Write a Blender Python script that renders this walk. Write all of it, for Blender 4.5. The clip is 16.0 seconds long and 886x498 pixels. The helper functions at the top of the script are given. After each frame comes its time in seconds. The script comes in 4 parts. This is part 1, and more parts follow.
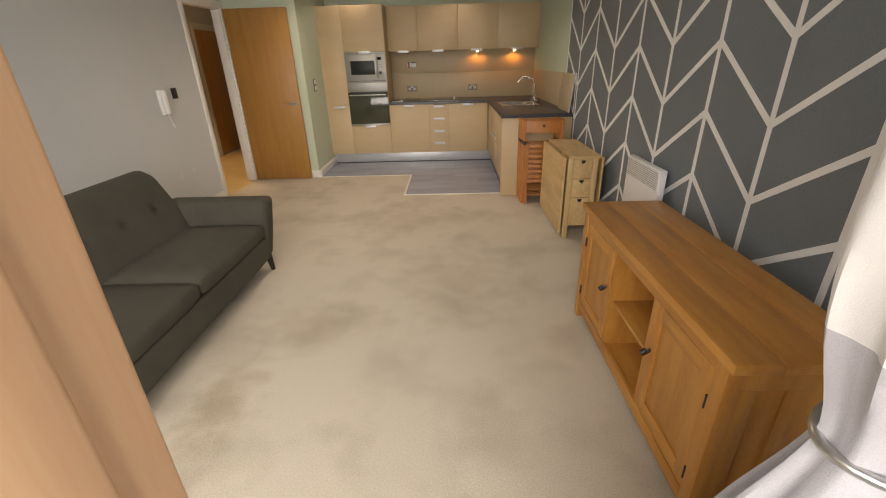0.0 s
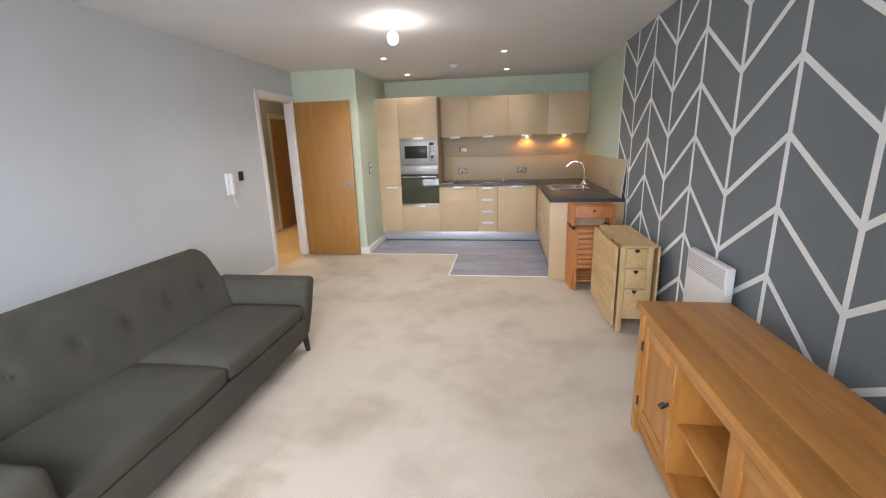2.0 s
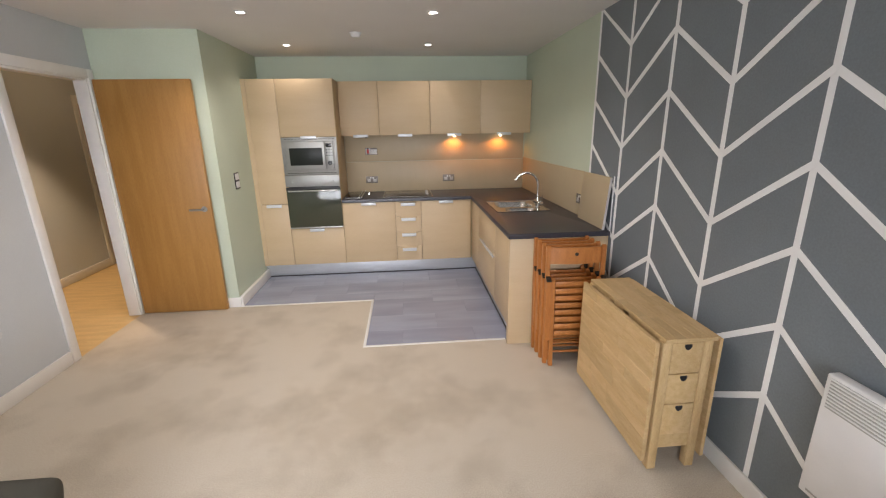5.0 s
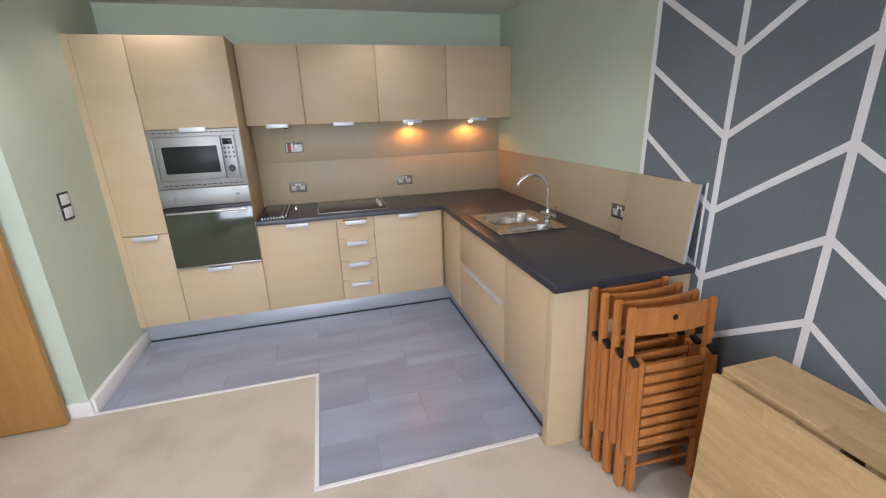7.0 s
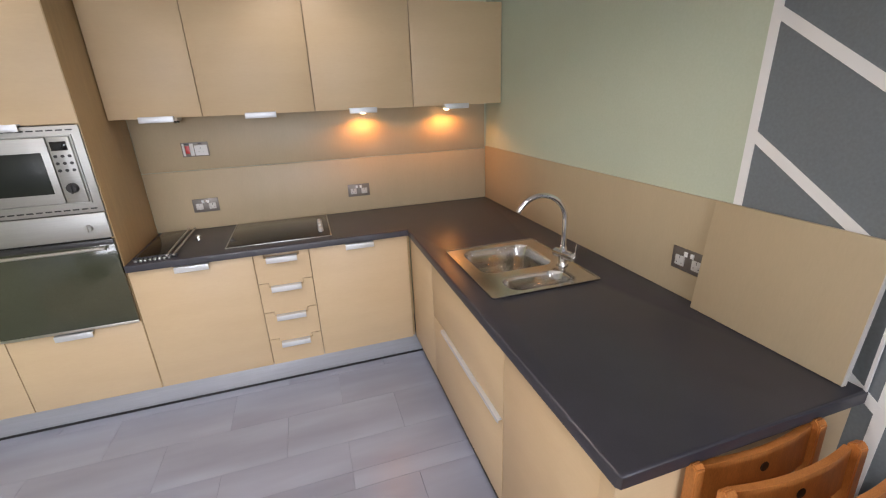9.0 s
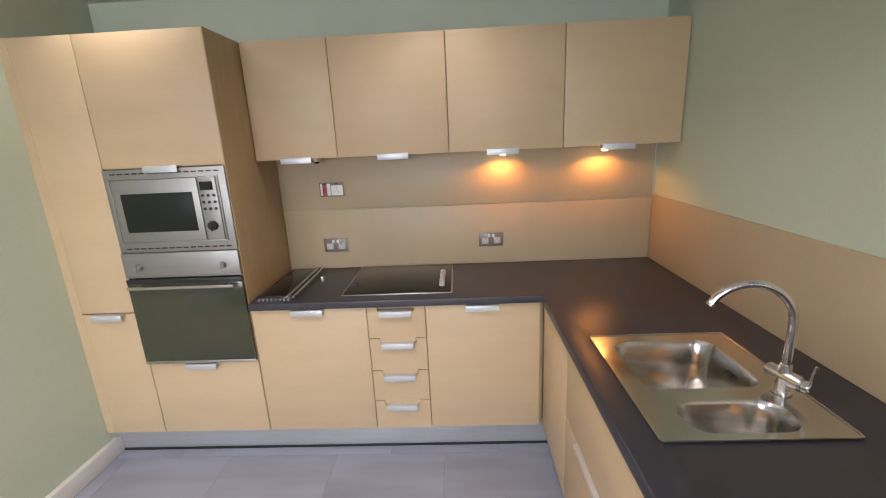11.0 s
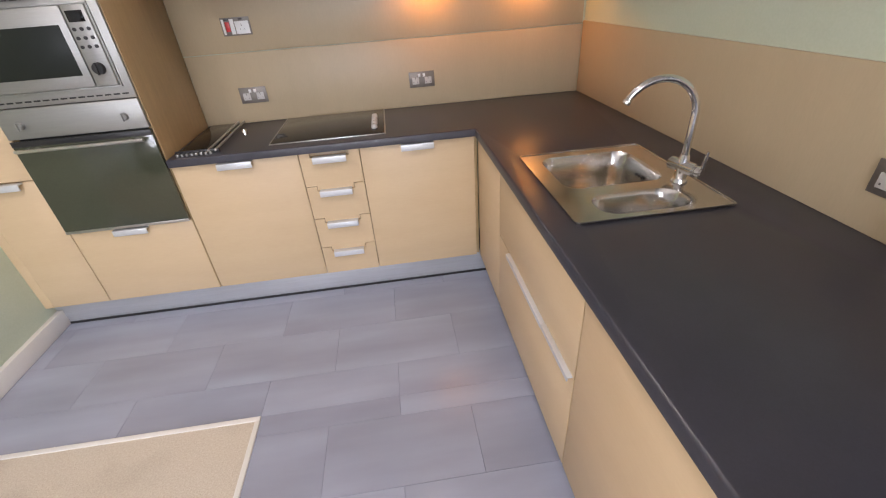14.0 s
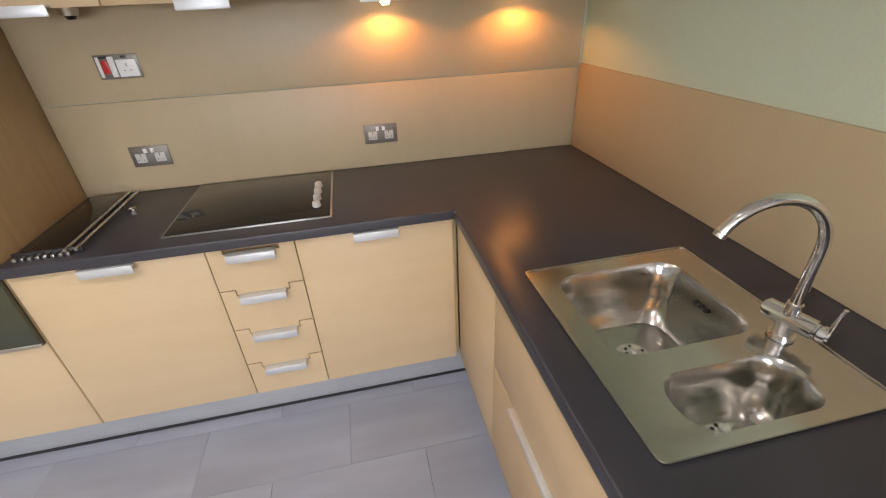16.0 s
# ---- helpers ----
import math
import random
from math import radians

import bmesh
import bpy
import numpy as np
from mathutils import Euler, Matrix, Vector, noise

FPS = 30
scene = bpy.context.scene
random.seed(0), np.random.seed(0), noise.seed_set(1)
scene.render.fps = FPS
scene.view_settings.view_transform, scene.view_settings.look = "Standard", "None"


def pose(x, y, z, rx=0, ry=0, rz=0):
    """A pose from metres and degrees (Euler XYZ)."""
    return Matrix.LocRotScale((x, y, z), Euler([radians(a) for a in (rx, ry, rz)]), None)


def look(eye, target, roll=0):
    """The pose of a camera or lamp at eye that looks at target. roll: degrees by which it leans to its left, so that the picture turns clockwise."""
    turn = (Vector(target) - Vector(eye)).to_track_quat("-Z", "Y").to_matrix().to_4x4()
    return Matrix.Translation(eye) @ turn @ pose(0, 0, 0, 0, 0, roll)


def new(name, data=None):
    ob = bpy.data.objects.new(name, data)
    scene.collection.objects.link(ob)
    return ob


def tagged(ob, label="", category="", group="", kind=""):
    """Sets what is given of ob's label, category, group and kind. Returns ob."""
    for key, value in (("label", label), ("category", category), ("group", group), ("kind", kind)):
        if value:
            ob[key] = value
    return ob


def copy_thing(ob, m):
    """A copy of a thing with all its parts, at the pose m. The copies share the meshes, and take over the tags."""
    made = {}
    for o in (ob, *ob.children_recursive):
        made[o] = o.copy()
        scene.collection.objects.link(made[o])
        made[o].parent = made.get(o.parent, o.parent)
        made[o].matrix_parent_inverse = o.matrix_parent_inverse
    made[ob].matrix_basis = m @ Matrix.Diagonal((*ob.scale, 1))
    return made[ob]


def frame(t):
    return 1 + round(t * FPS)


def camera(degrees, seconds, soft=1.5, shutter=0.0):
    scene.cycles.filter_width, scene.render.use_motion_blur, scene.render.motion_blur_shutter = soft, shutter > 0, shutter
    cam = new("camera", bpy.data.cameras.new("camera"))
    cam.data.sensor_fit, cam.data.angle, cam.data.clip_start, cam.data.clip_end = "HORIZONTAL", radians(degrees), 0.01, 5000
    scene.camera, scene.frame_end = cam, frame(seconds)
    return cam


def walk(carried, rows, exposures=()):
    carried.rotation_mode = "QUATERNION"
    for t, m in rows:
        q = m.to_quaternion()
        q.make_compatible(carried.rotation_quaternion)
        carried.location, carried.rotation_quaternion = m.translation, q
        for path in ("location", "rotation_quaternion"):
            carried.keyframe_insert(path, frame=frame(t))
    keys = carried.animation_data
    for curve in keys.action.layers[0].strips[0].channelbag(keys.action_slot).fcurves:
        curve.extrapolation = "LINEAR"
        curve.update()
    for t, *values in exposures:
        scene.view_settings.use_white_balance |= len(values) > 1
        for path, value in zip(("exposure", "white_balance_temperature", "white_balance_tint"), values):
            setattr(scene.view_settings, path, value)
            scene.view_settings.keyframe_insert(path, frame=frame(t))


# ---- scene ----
cam = camera(93.0, 16.0, soft=1.15)
PATH = [
    (0, (0.938, -7.246, 1.477), (0.886, -5.423, 0.655), -1.7),
    (0.5, (0.949, -7.14, 1.455), (0.76, -5.335, 0.614), -1.4),
    (1, (0.971, -7.044, 1.449), (0.67, -5.228, 0.667), -1.4),
    (1.5, (0.997, -7.039, 1.489), (0.684, -5.166, 0.861), -1.6),
    (2, (0.999, -7.082, 1.53), (0.713, -5.164, 1.039), -1.7),
    (2.5, (1.006, -7.105, 1.548), (0.75, -5.17, 1.112), -1.6),
    (3, (0.993, -7.052, 1.541), (0.781, -5.114, 1.094), -1.2),
    (3.5, (0.972, -6.818, 1.509), (0.817, -4.886, 1.015), -0.8),
    (4, (0.9, -6.308, 1.556), (0.846, -4.386, 1.006), -0.5),
    (4.5, (0.853, -5.912, 1.658), (0.904, -3.989, 1.109), -0.5),
    (4.7, (0.81, -5.717, 1.67), (0.904, -3.796, 1.121), -0.7),
    (7, (0.556, -4.008, 1.657), (1.056, -2.171, 1.043), -1.8),
    (7.5, (0.589, -3.728, 1.687), (1.122, -1.914, 1.036), -2.0),
    (8, (0.728, -3.458, 1.652), (1.298, -1.663, 0.977), -1.9),
    (8.2, (0.793, -3.356, 1.677), (1.377, -1.573, 0.984), -2.1),
    (10.3, (1.058, -2.576, 1.638), (1.283, -0.678, 1.047), -2.7),
    (10.5, (1.072, -2.547, 1.647), (1.195, -0.631, 1.087), -2.7),
    (11, (1.091, -2.563, 1.671), (1.008, -0.628, 1.17), -2.7),
    (11.5, (1.057, -2.66, 1.665), (0.877, -0.729, 1.176), -2.5),
    (12, (0.989, -2.808, 1.642), (0.822, -0.898, 1.075), -2.4),
    (12.5, (0.965, -2.887, 1.614), (0.856, -1.018, 0.911), -2.9),
    (13, (0.974, -2.872, 1.584), (0.95, -1.062, 0.733), -3.4),
    (13.5, (1.018, -2.801, 1.551), (1.084, -1.057, 0.573), -4.0),
    (14, (1.092, -2.659, 1.519), (1.245, -0.968, 0.462), -4.4),
    (14.5, (1.178, -2.528, 1.529), (1.421, -0.869, 0.438), -4.4),
    (15, (1.222, -2.419, 1.544), (1.539, -0.767, 0.463), -4.0),
    (15.5, (1.22, -2.238, 1.541), (1.587, -0.57, 0.5), -3.4),
    (16, (1.169, -1.979, 1.574), (1.497, -0.286, 0.561), -2.7),
]
EXPOSURES = [(0.0, -0.96, 8150, 18), (0.5, -0.62, 7150, 17), (1.0, -0.46, 6800, 18), (1.5, -0.38, 6400, 18), (3.5, -0.40, 6650, 18), (4.5, -0.40, 6700, 18), (7.0, -0.28, 5950, 17), (8.0, -0.18, 6200, 18), (10.5, -0.16, 6550, 19), (11.0, -0.17, 6400, 19), (11.5, -0.16, 6100, 19), (12.5, -0.18, 5850, 20), (13.5, -0.13, 6150, 22), (15.0, 0.0, 6600, 18), (16.0, -0.05, 6600, 16)]
walk(cam, [(t, look(eye, target, roll)) for t, eye, target, roll in PATH], EXPOSURES)

# ---- world, daylight and lamps ----
world = bpy.data.worlds.new("world")
scene.world = world
world.use_nodes = True
wn = world.node_tree
sky = wn.nodes.new("ShaderNodeTexSky")
sky.sky_type, sky.sun_disc = "NISHITA", False
sky.sun_elevation, sky.sun_rotation = radians(35), radians(250)
wn.links.new(sky.outputs[0], wn.nodes["Background"].inputs[0])
wn.nodes["Background"].inputs[1].default_value = 0.12


def lamp(name, kind, m, energy, colour, **settings):
    data = bpy.data.lights.new(name, kind)
    data.energy, data.color = energy, colour
    for key, value in settings.items():
        if key == "size":
            data.size = value
        elif key == "size_y":
            data.shape, data.size_y = "RECTANGLE", value
        elif key == "soft":
            data.shadow_soft_size = value
        elif key == "spot":
            data.spot_size, data.spot_blend = radians(value), 0.6
        elif key == "edge":
            data.spot_blend = value
    ob = new(name, data)
    ob.matrix_world = m
    return ob


# daylight that comes in through the glazed balcony opening
lamp("window_daylight", "AREA", look((0.45, -9.4, 2.15), (0.35, 0, 1.1)), 430, (0.86, 0.94, 1.0), size=3.8, size_y=2.3)
SPOTS = [(-0.40, -1.94), (0.99, -1.96), (-0.40, -0.70), (1.02, -0.72)]
for sx, sy in SPOTS:
    lamp("downlight_beam", "SPOT", look((sx, sy, 2.47), (sx, sy + 0.001, 0)), (46 if sx < 0 else 34) if sy < -1.5 else 9, (1.0, 0.92, 0.82), soft=0.03, spot=142)
lamp("ceiling_bulb_light", "SPOT", look((0.08, -3.38, 2.305), (0.08, -3.379, 0)), 50, (1.0, 0.93, 0.84), soft=0.04, spot=165)
for sx in (1.35, 1.92):
    lamp("cabinet_beam", "SPOT", look((sx, -0.105, 1.566), (sx, -0.07, 0)), 5.0, (1.0, 0.37, 0.065), soft=0.02, spot=154, edge=0.3)
lamp("hall_light", "SPOT", look((-2.55, -1.0, 2.45), (-2.55, -0.95, 0)), 170, (1.0, 0.74, 0.45), soft=0.05, spot=80)
# unseen extra point lamp, added only to lift the dark hall
lamp("hall_bulb", "POINT", pose(-2.55, -0.2, 2.3), 3, (1.0, 0.72, 0.42), soft=0.06)


# ---- materials ----
def material(name, colour, rough=0.5, metal=0.0, vary=0.06, scale=6.0, fine=120.0, bump=0.0, bump_scale=None, stretch=(1, 1, 1), second=None, spread=(0.35, 0.65), random_tone=0.0, coat=0.0, rough_vary=0.05, detail=4, wander=False):
    """A surface with broad stains and fine grain, both in metres."""
    m = bpy.data.materials.new(name)
    m.use_nodes = True
    nt = m.node_tree
    b = nt.nodes["Principled BSDF"]
    N, L = nt.nodes.new, nt.links.new
    coord, mapping = N("ShaderNodeTexCoord"), N("ShaderNodeMapping")
    mapping.inputs["Scale"].default_value = stretch
    L(coord.outputs["Object"], mapping.inputs[0])
    if wander:
        # every piece shows its own stretch of the pattern
        own, far = N("ShaderNodeObjectInfo"), N("ShaderNodeVectorMath")
        far.operation = "SCALE"
        far.inputs[0].default_value = (37.0, 23.0, 0.0)
        L(own.outputs["Random"], far.inputs["Scale"])
        L(far.outputs[0], mapping.inputs["Location"])
    broad, grain = N("ShaderNodeTexNoise"), N("ShaderNodeTexNoise")
    broad.inputs["Scale"].default_value, broad.inputs["Detail"].default_value = scale, detail
    grain.inputs["Scale"].default_value, grain.inputs["Detail"].default_value = fine, 3
    L(mapping.outputs[0], broad.inputs["Vector"])
    L(mapping.outputs[0], grain.inputs["Vector"])
    ramp = N("ShaderNodeValToRGB")
    c = Vector(colour)
    lo = Vector(second) if second else c * (1 - vary * 2)
    ramp.color_ramp.elements[0].position, ramp.color_ramp.elements[1].position = spread
    ramp.color_ramp.elements[0].color = (*lo, 1)
    ramp.color_ramp.elements[1].color = (*c, 1)
    L(broad.outputs["Fac"], ramp.inputs[0])
    mix = N("ShaderNodeMix")
    mix.data_type, mix.blend_type = "RGBA", "OVERLAY"
    mix.inputs[0].default_value = min(1.0, vary * 3)
    L(ramp.outputs[0], mix.inputs[6])
    L(grain.outputs["Fac"], mix.inputs[7])
    out = mix.outputs[2]
    if random_tone:
        info, hsv, rng = N("ShaderNodeObjectInfo"), N("ShaderNodeHueSaturation"), N("ShaderNodeMapRange")
        rng.inputs[3].default_value, rng.inputs[4].default_value = 1 - random_tone, 1 + random_tone
        L(info.outputs["Random"], rng.inputs[0])
        L(rng.outputs[0], hsv.inputs["Value"])
        L(out, hsv.inputs["Color"])
        out = hsv.outputs[0]
    L(out, b.inputs["Base Color"])
    rr = N("ShaderNodeMapRange")
    rr.inputs[3].default_value, rr.inputs[4].default_value = max(0.02, rough - rough_vary), min(1, rough + rough_vary)
    L(broad.outputs["Fac"], rr.inputs[0])
    L(rr.outputs[0], b.inputs["Roughness"])
    b.inputs["Metallic"].default_value = metal
    b.inputs["Coat Weight"].default_value = coat
    if bump:
        bn, bp = N("ShaderNodeTexNoise"), N("ShaderNodeBump")
        bn.inputs["Scale"].default_value, bn.inputs["Detail"].default_value = bump_scale or fine, 4
        L(mapping.outputs[0], bn.inputs["Vector"])
        bp.inputs["Strength"].default_value, bp.inputs["Distance"].default_value = bump, 0.004
        L(bn.outputs["Fac"], bp.inputs["Height"])
        L(bp.outputs[0], b.inputs["Normal"])
    return m


def glow(name, colour, strength):
    m = bpy.data.materials.new(name)
    m.use_nodes = True
    b = m.node_tree.nodes["Principled BSDF"]
    b.inputs["Emission Color"].default_value = (*colour, 1)
    b.inputs["Emission Strength"].default_value = strength
    return m


GREY_PAINT = material("grey wall paint", (0.555, 0.585, 0.60), 0.7, vary=0.03, scale=1.5, bump=0.06, bump_scale=60)
FILLER = material("pale wall filler", (0.61, 0.62, 0.62), 0.8, vary=0.04, scale=20)
SAGE_PAINT = material("sage green wall paint", (0.555, 0.63, 0.50), 0.65, vary=0.03, scale=1.5, bump=0.06, bump_scale=60)
SLATE_PAINT = material("slate grey wall paint", (0.180, 0.209, 0.233), 0.6, vary=0.05, scale=2, bump=0.05, bump_scale=60)
STRIPE_PAINT = material("white stripe paint", (0.88, 0.89, 0.89), 0.55, vary=0.02)
CEILING_PAINT = material("white ceiling paint", (0.78, 0.78, 0.77), 0.8, vary=0.02, scale=1.2)
WHITE_GLOSS = material("white gloss paint", (0.80, 0.79, 0.76), 0.35, vary=0.02)
CARPET = material("cream carpet pile", (0.63, 0.56, 0.455), 0.95, vary=0.12, scale=2.4, fine=150, bump=0.8, bump_scale=320, second=(0.52, 0.455, 0.36), spread=(0.33, 0.52), detail=9)
TILE = material("grey floor tile", (0.385, 0.415, 0.52), 0.25, vary=0.012, scale=1.1, fine=9, stretch=(0.9, 4.0, 1), second=(0.29, 0.308, 0.385), spread=(0.32, 0.70), random_tone=0.035, detail=2, wander=True)
GROUT = material("dark grout", (0.31, 0.33, 0.405), 0.9, vary=0.1)
MAPLE = material("pale maple laminate", (0.60, 0.457, 0.283), 0.46, vary=0.015, scale=2, fine=30, stretch=(1, 1, 5), second=(0.575, 0.432, 0.262))
MAPLE_LOW = material("pale maple laminate across", (0.60, 0.457, 0.283), 0.46, vary=0.015, scale=2, fine=30, stretch=(1, 1, 5), second=(0.575, 0.432, 0.262))
CARCASS = material("cabinet side laminate", (0.46, 0.325, 0.17), 0.4, vary=0.05, scale=3, fine=30, stretch=(1, 14, 1))
SPLASH = material("beige splashback laminate", (0.475, 0.385, 0.25), 0.42, vary=0.015, scale=2, fine=40, stretch=(5, 5, 1))
WORKTOP = material("dark brown grey laminate worktop", (0.038, 0.038, 0.050), 0.33, vary=0.05, scale=9, fine=260, rough_vary=0.015)
STEEL = material("brushed stainless steel", (0.60, 0.59, 0.57), 0.30, 1.0, vary=0.04, scale=4, fine=60, stretch=(2, 40, 40))
SINK_STEEL = material("satin sink steel", (0.63, 0.62, 0.60), 0.17, 1.0, vary=0.03, scale=8, fine=90)
APPLIANCE = material("dull appliance steel", (0.37, 0.375, 0.36), 0.48, 0.85, vary=0.03, scale=4, fine=60, stretch=(2, 40, 40))
PLINTH_STEEL = material("pale brushed plinth steel", (0.56, 0.58, 0.61), 0.42, 0.55, vary=0.04, scale=3, fine=60, stretch=(2, 40, 40))
DRAIN = material("polished strainer steel", (0.85, 0.85, 0.84), 0.24, 0.85, vary=0.02)
SOCKET = material("dark satin steel plate", (0.22, 0.20, 0.18), 0.48, 0.6, vary=0.04)
INSERT = material("grey white socket insert", (0.55, 0.54, 0.52), 0.5, vary=0.03)
CHROME = material("chrome", (0.82, 0.82, 0.83), 0.07, 1.0, vary=0.01, rough_vary=0.02)
ALU = material("matt aluminium handle", (0.66, 0.69, 0.72), 0.42, 0.5, vary=0.02)
BLACK_GLASS = material("black glass", (0.012, 0.012, 0.012), 0.06, vary=0.02, rough_vary=0.02)
MICRO_GLASS = material("meshed microwave window glass", (0.016, 0.020, 0.017), 0.30, vary=0.02, rough_vary=0.02)
MICRO_GLASS.node_tree.nodes["Principled BSDF"].inputs["Specular IOR Level"].default_value = 0.25
# the lighter olive in the base colour stands in for the room's reflection
OVEN_GLASS = material("smoked oven glass with reflection tint", (0.050, 0.056, 0.036), 0.11, vary=0.03, rough_vary=0.02, coat=0.5)
BLACK = material("black plastic", (0.02, 0.02, 0.022), 0.4, vary=0.04)
WHITE = material("white plastic", (0.80, 0.81, 0.81), 0.35, vary=0.02)
RED = material("red switch plastic", (0.55, 0.02, 0.02), 0.3, vary=0.02)
OAK = material("honey oak", (0.525, 0.245, 0.057), 0.38, vary=0.07, scale=2.6, fine=40, stretch=(8, 1.0, 8), second=(0.42, 0.175, 0.036), bump=0.03, random_tone=0.07)
OAK_UP = material("honey oak upright", (0.525, 0.245, 0.057), 0.38, vary=0.07, scale=2.6, fine=40, stretch=(8, 8, 1.0), second=(0.42, 0.175, 0.036), bump=0.03, random_tone=0.07)
DOOR_OAK = material("oak veneer door", (0.42, 0.215, 0.058), 0.4, vary=0.08, scale=3, fine=40, stretch=(8, 8, 0.8), second=(0.37, 0.18, 0.045))
# oak colour raised to stand in for the hall's lamp light on the door
HALL_DOOR = material("oak hall door lightened as if lit", (0.58, 0.29, 0.095), 0.45, vary=0.08, scale=3, fine=40, stretch=(8, 8, 0.8))
PINE = material("pale birch wood", (0.62, 0.44, 0.225), 0.5, vary=0.10, scale=5, fine=50, stretch=(7, 1.2, 7), second=(0.55, 0.37, 0.17), random_tone=0.10, wander=True)
PINE_UP = material("pale birch wood upright", (0.62, 0.44, 0.225), 0.5, vary=0.10, scale=5, fine=50, stretch=(7, 7, 1.2), second=(0.55, 0.37, 0.17))
CHAIRWOOD = material("reddish beech chair wood", (0.52, 0.20, 0.050), 0.40, vary=0.12, scale=5, fine=60, stretch=(7, 7, 1.5), second=(0.43, 0.155, 0.035))
FRAMEWOOD = material("light stained door frame wood", (0.88, 0.55, 0.32), 0.5, vary=0.04, scale=4, fine=40, stretch=(9, 9, 0.8), second=(0.83, 0.49, 0.27))
SOFA = material("grey brown sofa fabric", (0.068, 0.064, 0.048), 0.9, vary=0.10, scale=6, fine=420, bump=0.5, bump_scale=520)
SOFA_DARK = material("dark tuft fabric", (0.05, 0.047, 0.042), 0.9, vary=0.1)
LEGWOOD = material("black stained leg wood", (0.018, 0.015, 0.013), 0.4, vary=0.1)
HALL_FLOOR = material("warm laminate hall floor", (0.70, 0.50, 0.24), 0.4, vary=0.08, scale=3, fine=40, stretch=(1, 6, 1))
CURTAIN_LIGHT = material("pale curtain cloth", (0.84, 0.83, 0.82), 0.85, vary=0.04, fine=300, bump=0.25, bump_scale=400)
CURTAIN_LILAC = material("lilac grey curtain cloth", (0.68, 0.66, 0.69), 0.85, vary=0.05, fine=300, bump=0.25, bump_scale=400)
CURTAIN_GREY = material("grey curtain cloth", (0.50, 0.49, 0.52), 0.85, vary=0.05, fine=300, bump=0.25, bump_scale=400)
HEATER_WHITE = material("white heater enamel", (0.80, 0.80, 0.80), 0.4, vary=0.02)
GRILLE = material("grey heater grille", (0.42, 0.42, 0.40), 0.5, vary=0.04)
CONCRETE = material("balcony slab", (0.35, 0.34, 0.33), 0.9, vary=0.1, scale=3, bump=0.2)
CEILING_BULB = glow("lit frosted bulb", (1.0, 0.94, 0.86), 120)
BULB = glow("lit lamp", (1.0, 0.93, 0.82), 28)
WARM_BULB = glow("lit warm lamp", (1.0, 0.62, 0.25), 40)


def stain(mat, x, y, rx, ry, colour, strength):
    """A ragged worn patch round one spot of the floor, laid over a material's colour."""
    nt = mat.node_tree
    N, L = nt.nodes.new, nt.links.new
    b = nt.nodes["Principled BSDF"]
    before = b.inputs["Base Color"].links[0].from_socket
    coord, mp, ln, ns, sub, ramp, mix = N("ShaderNodeTexCoord"), N("ShaderNodeMapping"), N("ShaderNodeVectorMath"), N("ShaderNodeTexNoise"), N("ShaderNodeMath"), N("ShaderNodeMapRange"), N("ShaderNodeMix")
    mp.vector_type = "POINT"
    mp.inputs["Location"].default_value = (-x / rx, -y / ry, 0)
    mp.inputs["Scale"].default_value = (1 / rx, 1 / ry, 1)
    L(coord.outputs["Object"], mp.inputs[0])
    ln.operation = "LENGTH"
    L(mp.outputs[0], ln.inputs[0])
    ns.inputs["Scale"].default_value, ns.inputs["Detail"].default_value = 7.0, 5
    L(coord.outputs["Object"], ns.inputs["Vector"])
    sub.operation = "MULTIPLY_ADD"
    L(ns.outputs["Fac"], sub.inputs[0])
    sub.inputs[1].default_value = 2.2
    L(ln.outputs["Value"], sub.inputs[2])
    ramp.inputs[1].default_value, ramp.inputs[2].default_value = 1.25, 2.1
    ramp.inputs[3].default_value, ramp.inputs[4].default_value = strength, 0.0
    L(sub.outputs[0], ramp.inputs[0])
    mix.data_type, mix.blend_type = "RGBA", "MULTIPLY"
    L(ramp.outputs[0], mix.inputs[0])
    L(before, mix.inputs[6])
    mix.inputs[7].default_value = (*colour, 1)
    L(mix.outputs[2], b.inputs["Base Color"])


for sx, sy, rx, ry in ((-0.20, -5.75, 0.22, 0.45), (0.05, -5.05, 0.5, 0.3), (0.95, -4.6, 0.45, 0.7), (0.45, -3.2, 0.8, 0.5), (-1.1, -2.2, 0.6, 0.4)):
    stain(CARPET, sx, sy, rx, ry, (0.70, 0.64, 0.55), 0.75 if sy < -5.5 else 0.38)
GLASS = bpy.data.materials.new("window glass")
GLASS.use_nodes = True
GLASS.node_tree.nodes["Principled BSDF"].inputs["Transmission Weight"].default_value = 1.0
GLASS.node_tree.nodes["Principled BSDF"].inputs["Roughness"].default_value = 0.01


# ---- mesh helpers ----
def box(bm, x0, x1, y0, y1, z0, z1, bevel=0.0, segments=2):
    """A box between two corners, with rounded edges, added to bm. Returns its vertices."""
    t = bmesh.new()
    bmesh.ops.create_cube(t, size=1.0)
    for v in t.verts:
        v.co = Vector(((x0 + x1) / 2 + v.co.x * (x1 - x0), (y0 + y1) / 2 + v.co.y * (y1 - y0), (z0 + z1) / 2 + v.co.z * (z1 - z0)))
    if bevel:
        bmesh.ops.bevel(t, geom=t.edges[:], offset=bevel, segments=segments, affect="EDGES", profile=0.5)
    return merge(bm, t)


def merge(bm, t):
    mesh = bpy.data.meshes.new("scratch")
    t.to_mesh(mesh)
    t.free()
    n = len(bm.verts)
    bm.from_mesh(mesh)
    bpy.data.meshes.remove(mesh)
    bm.verts.ensure_lookup_table()
    return bm.verts[n:]


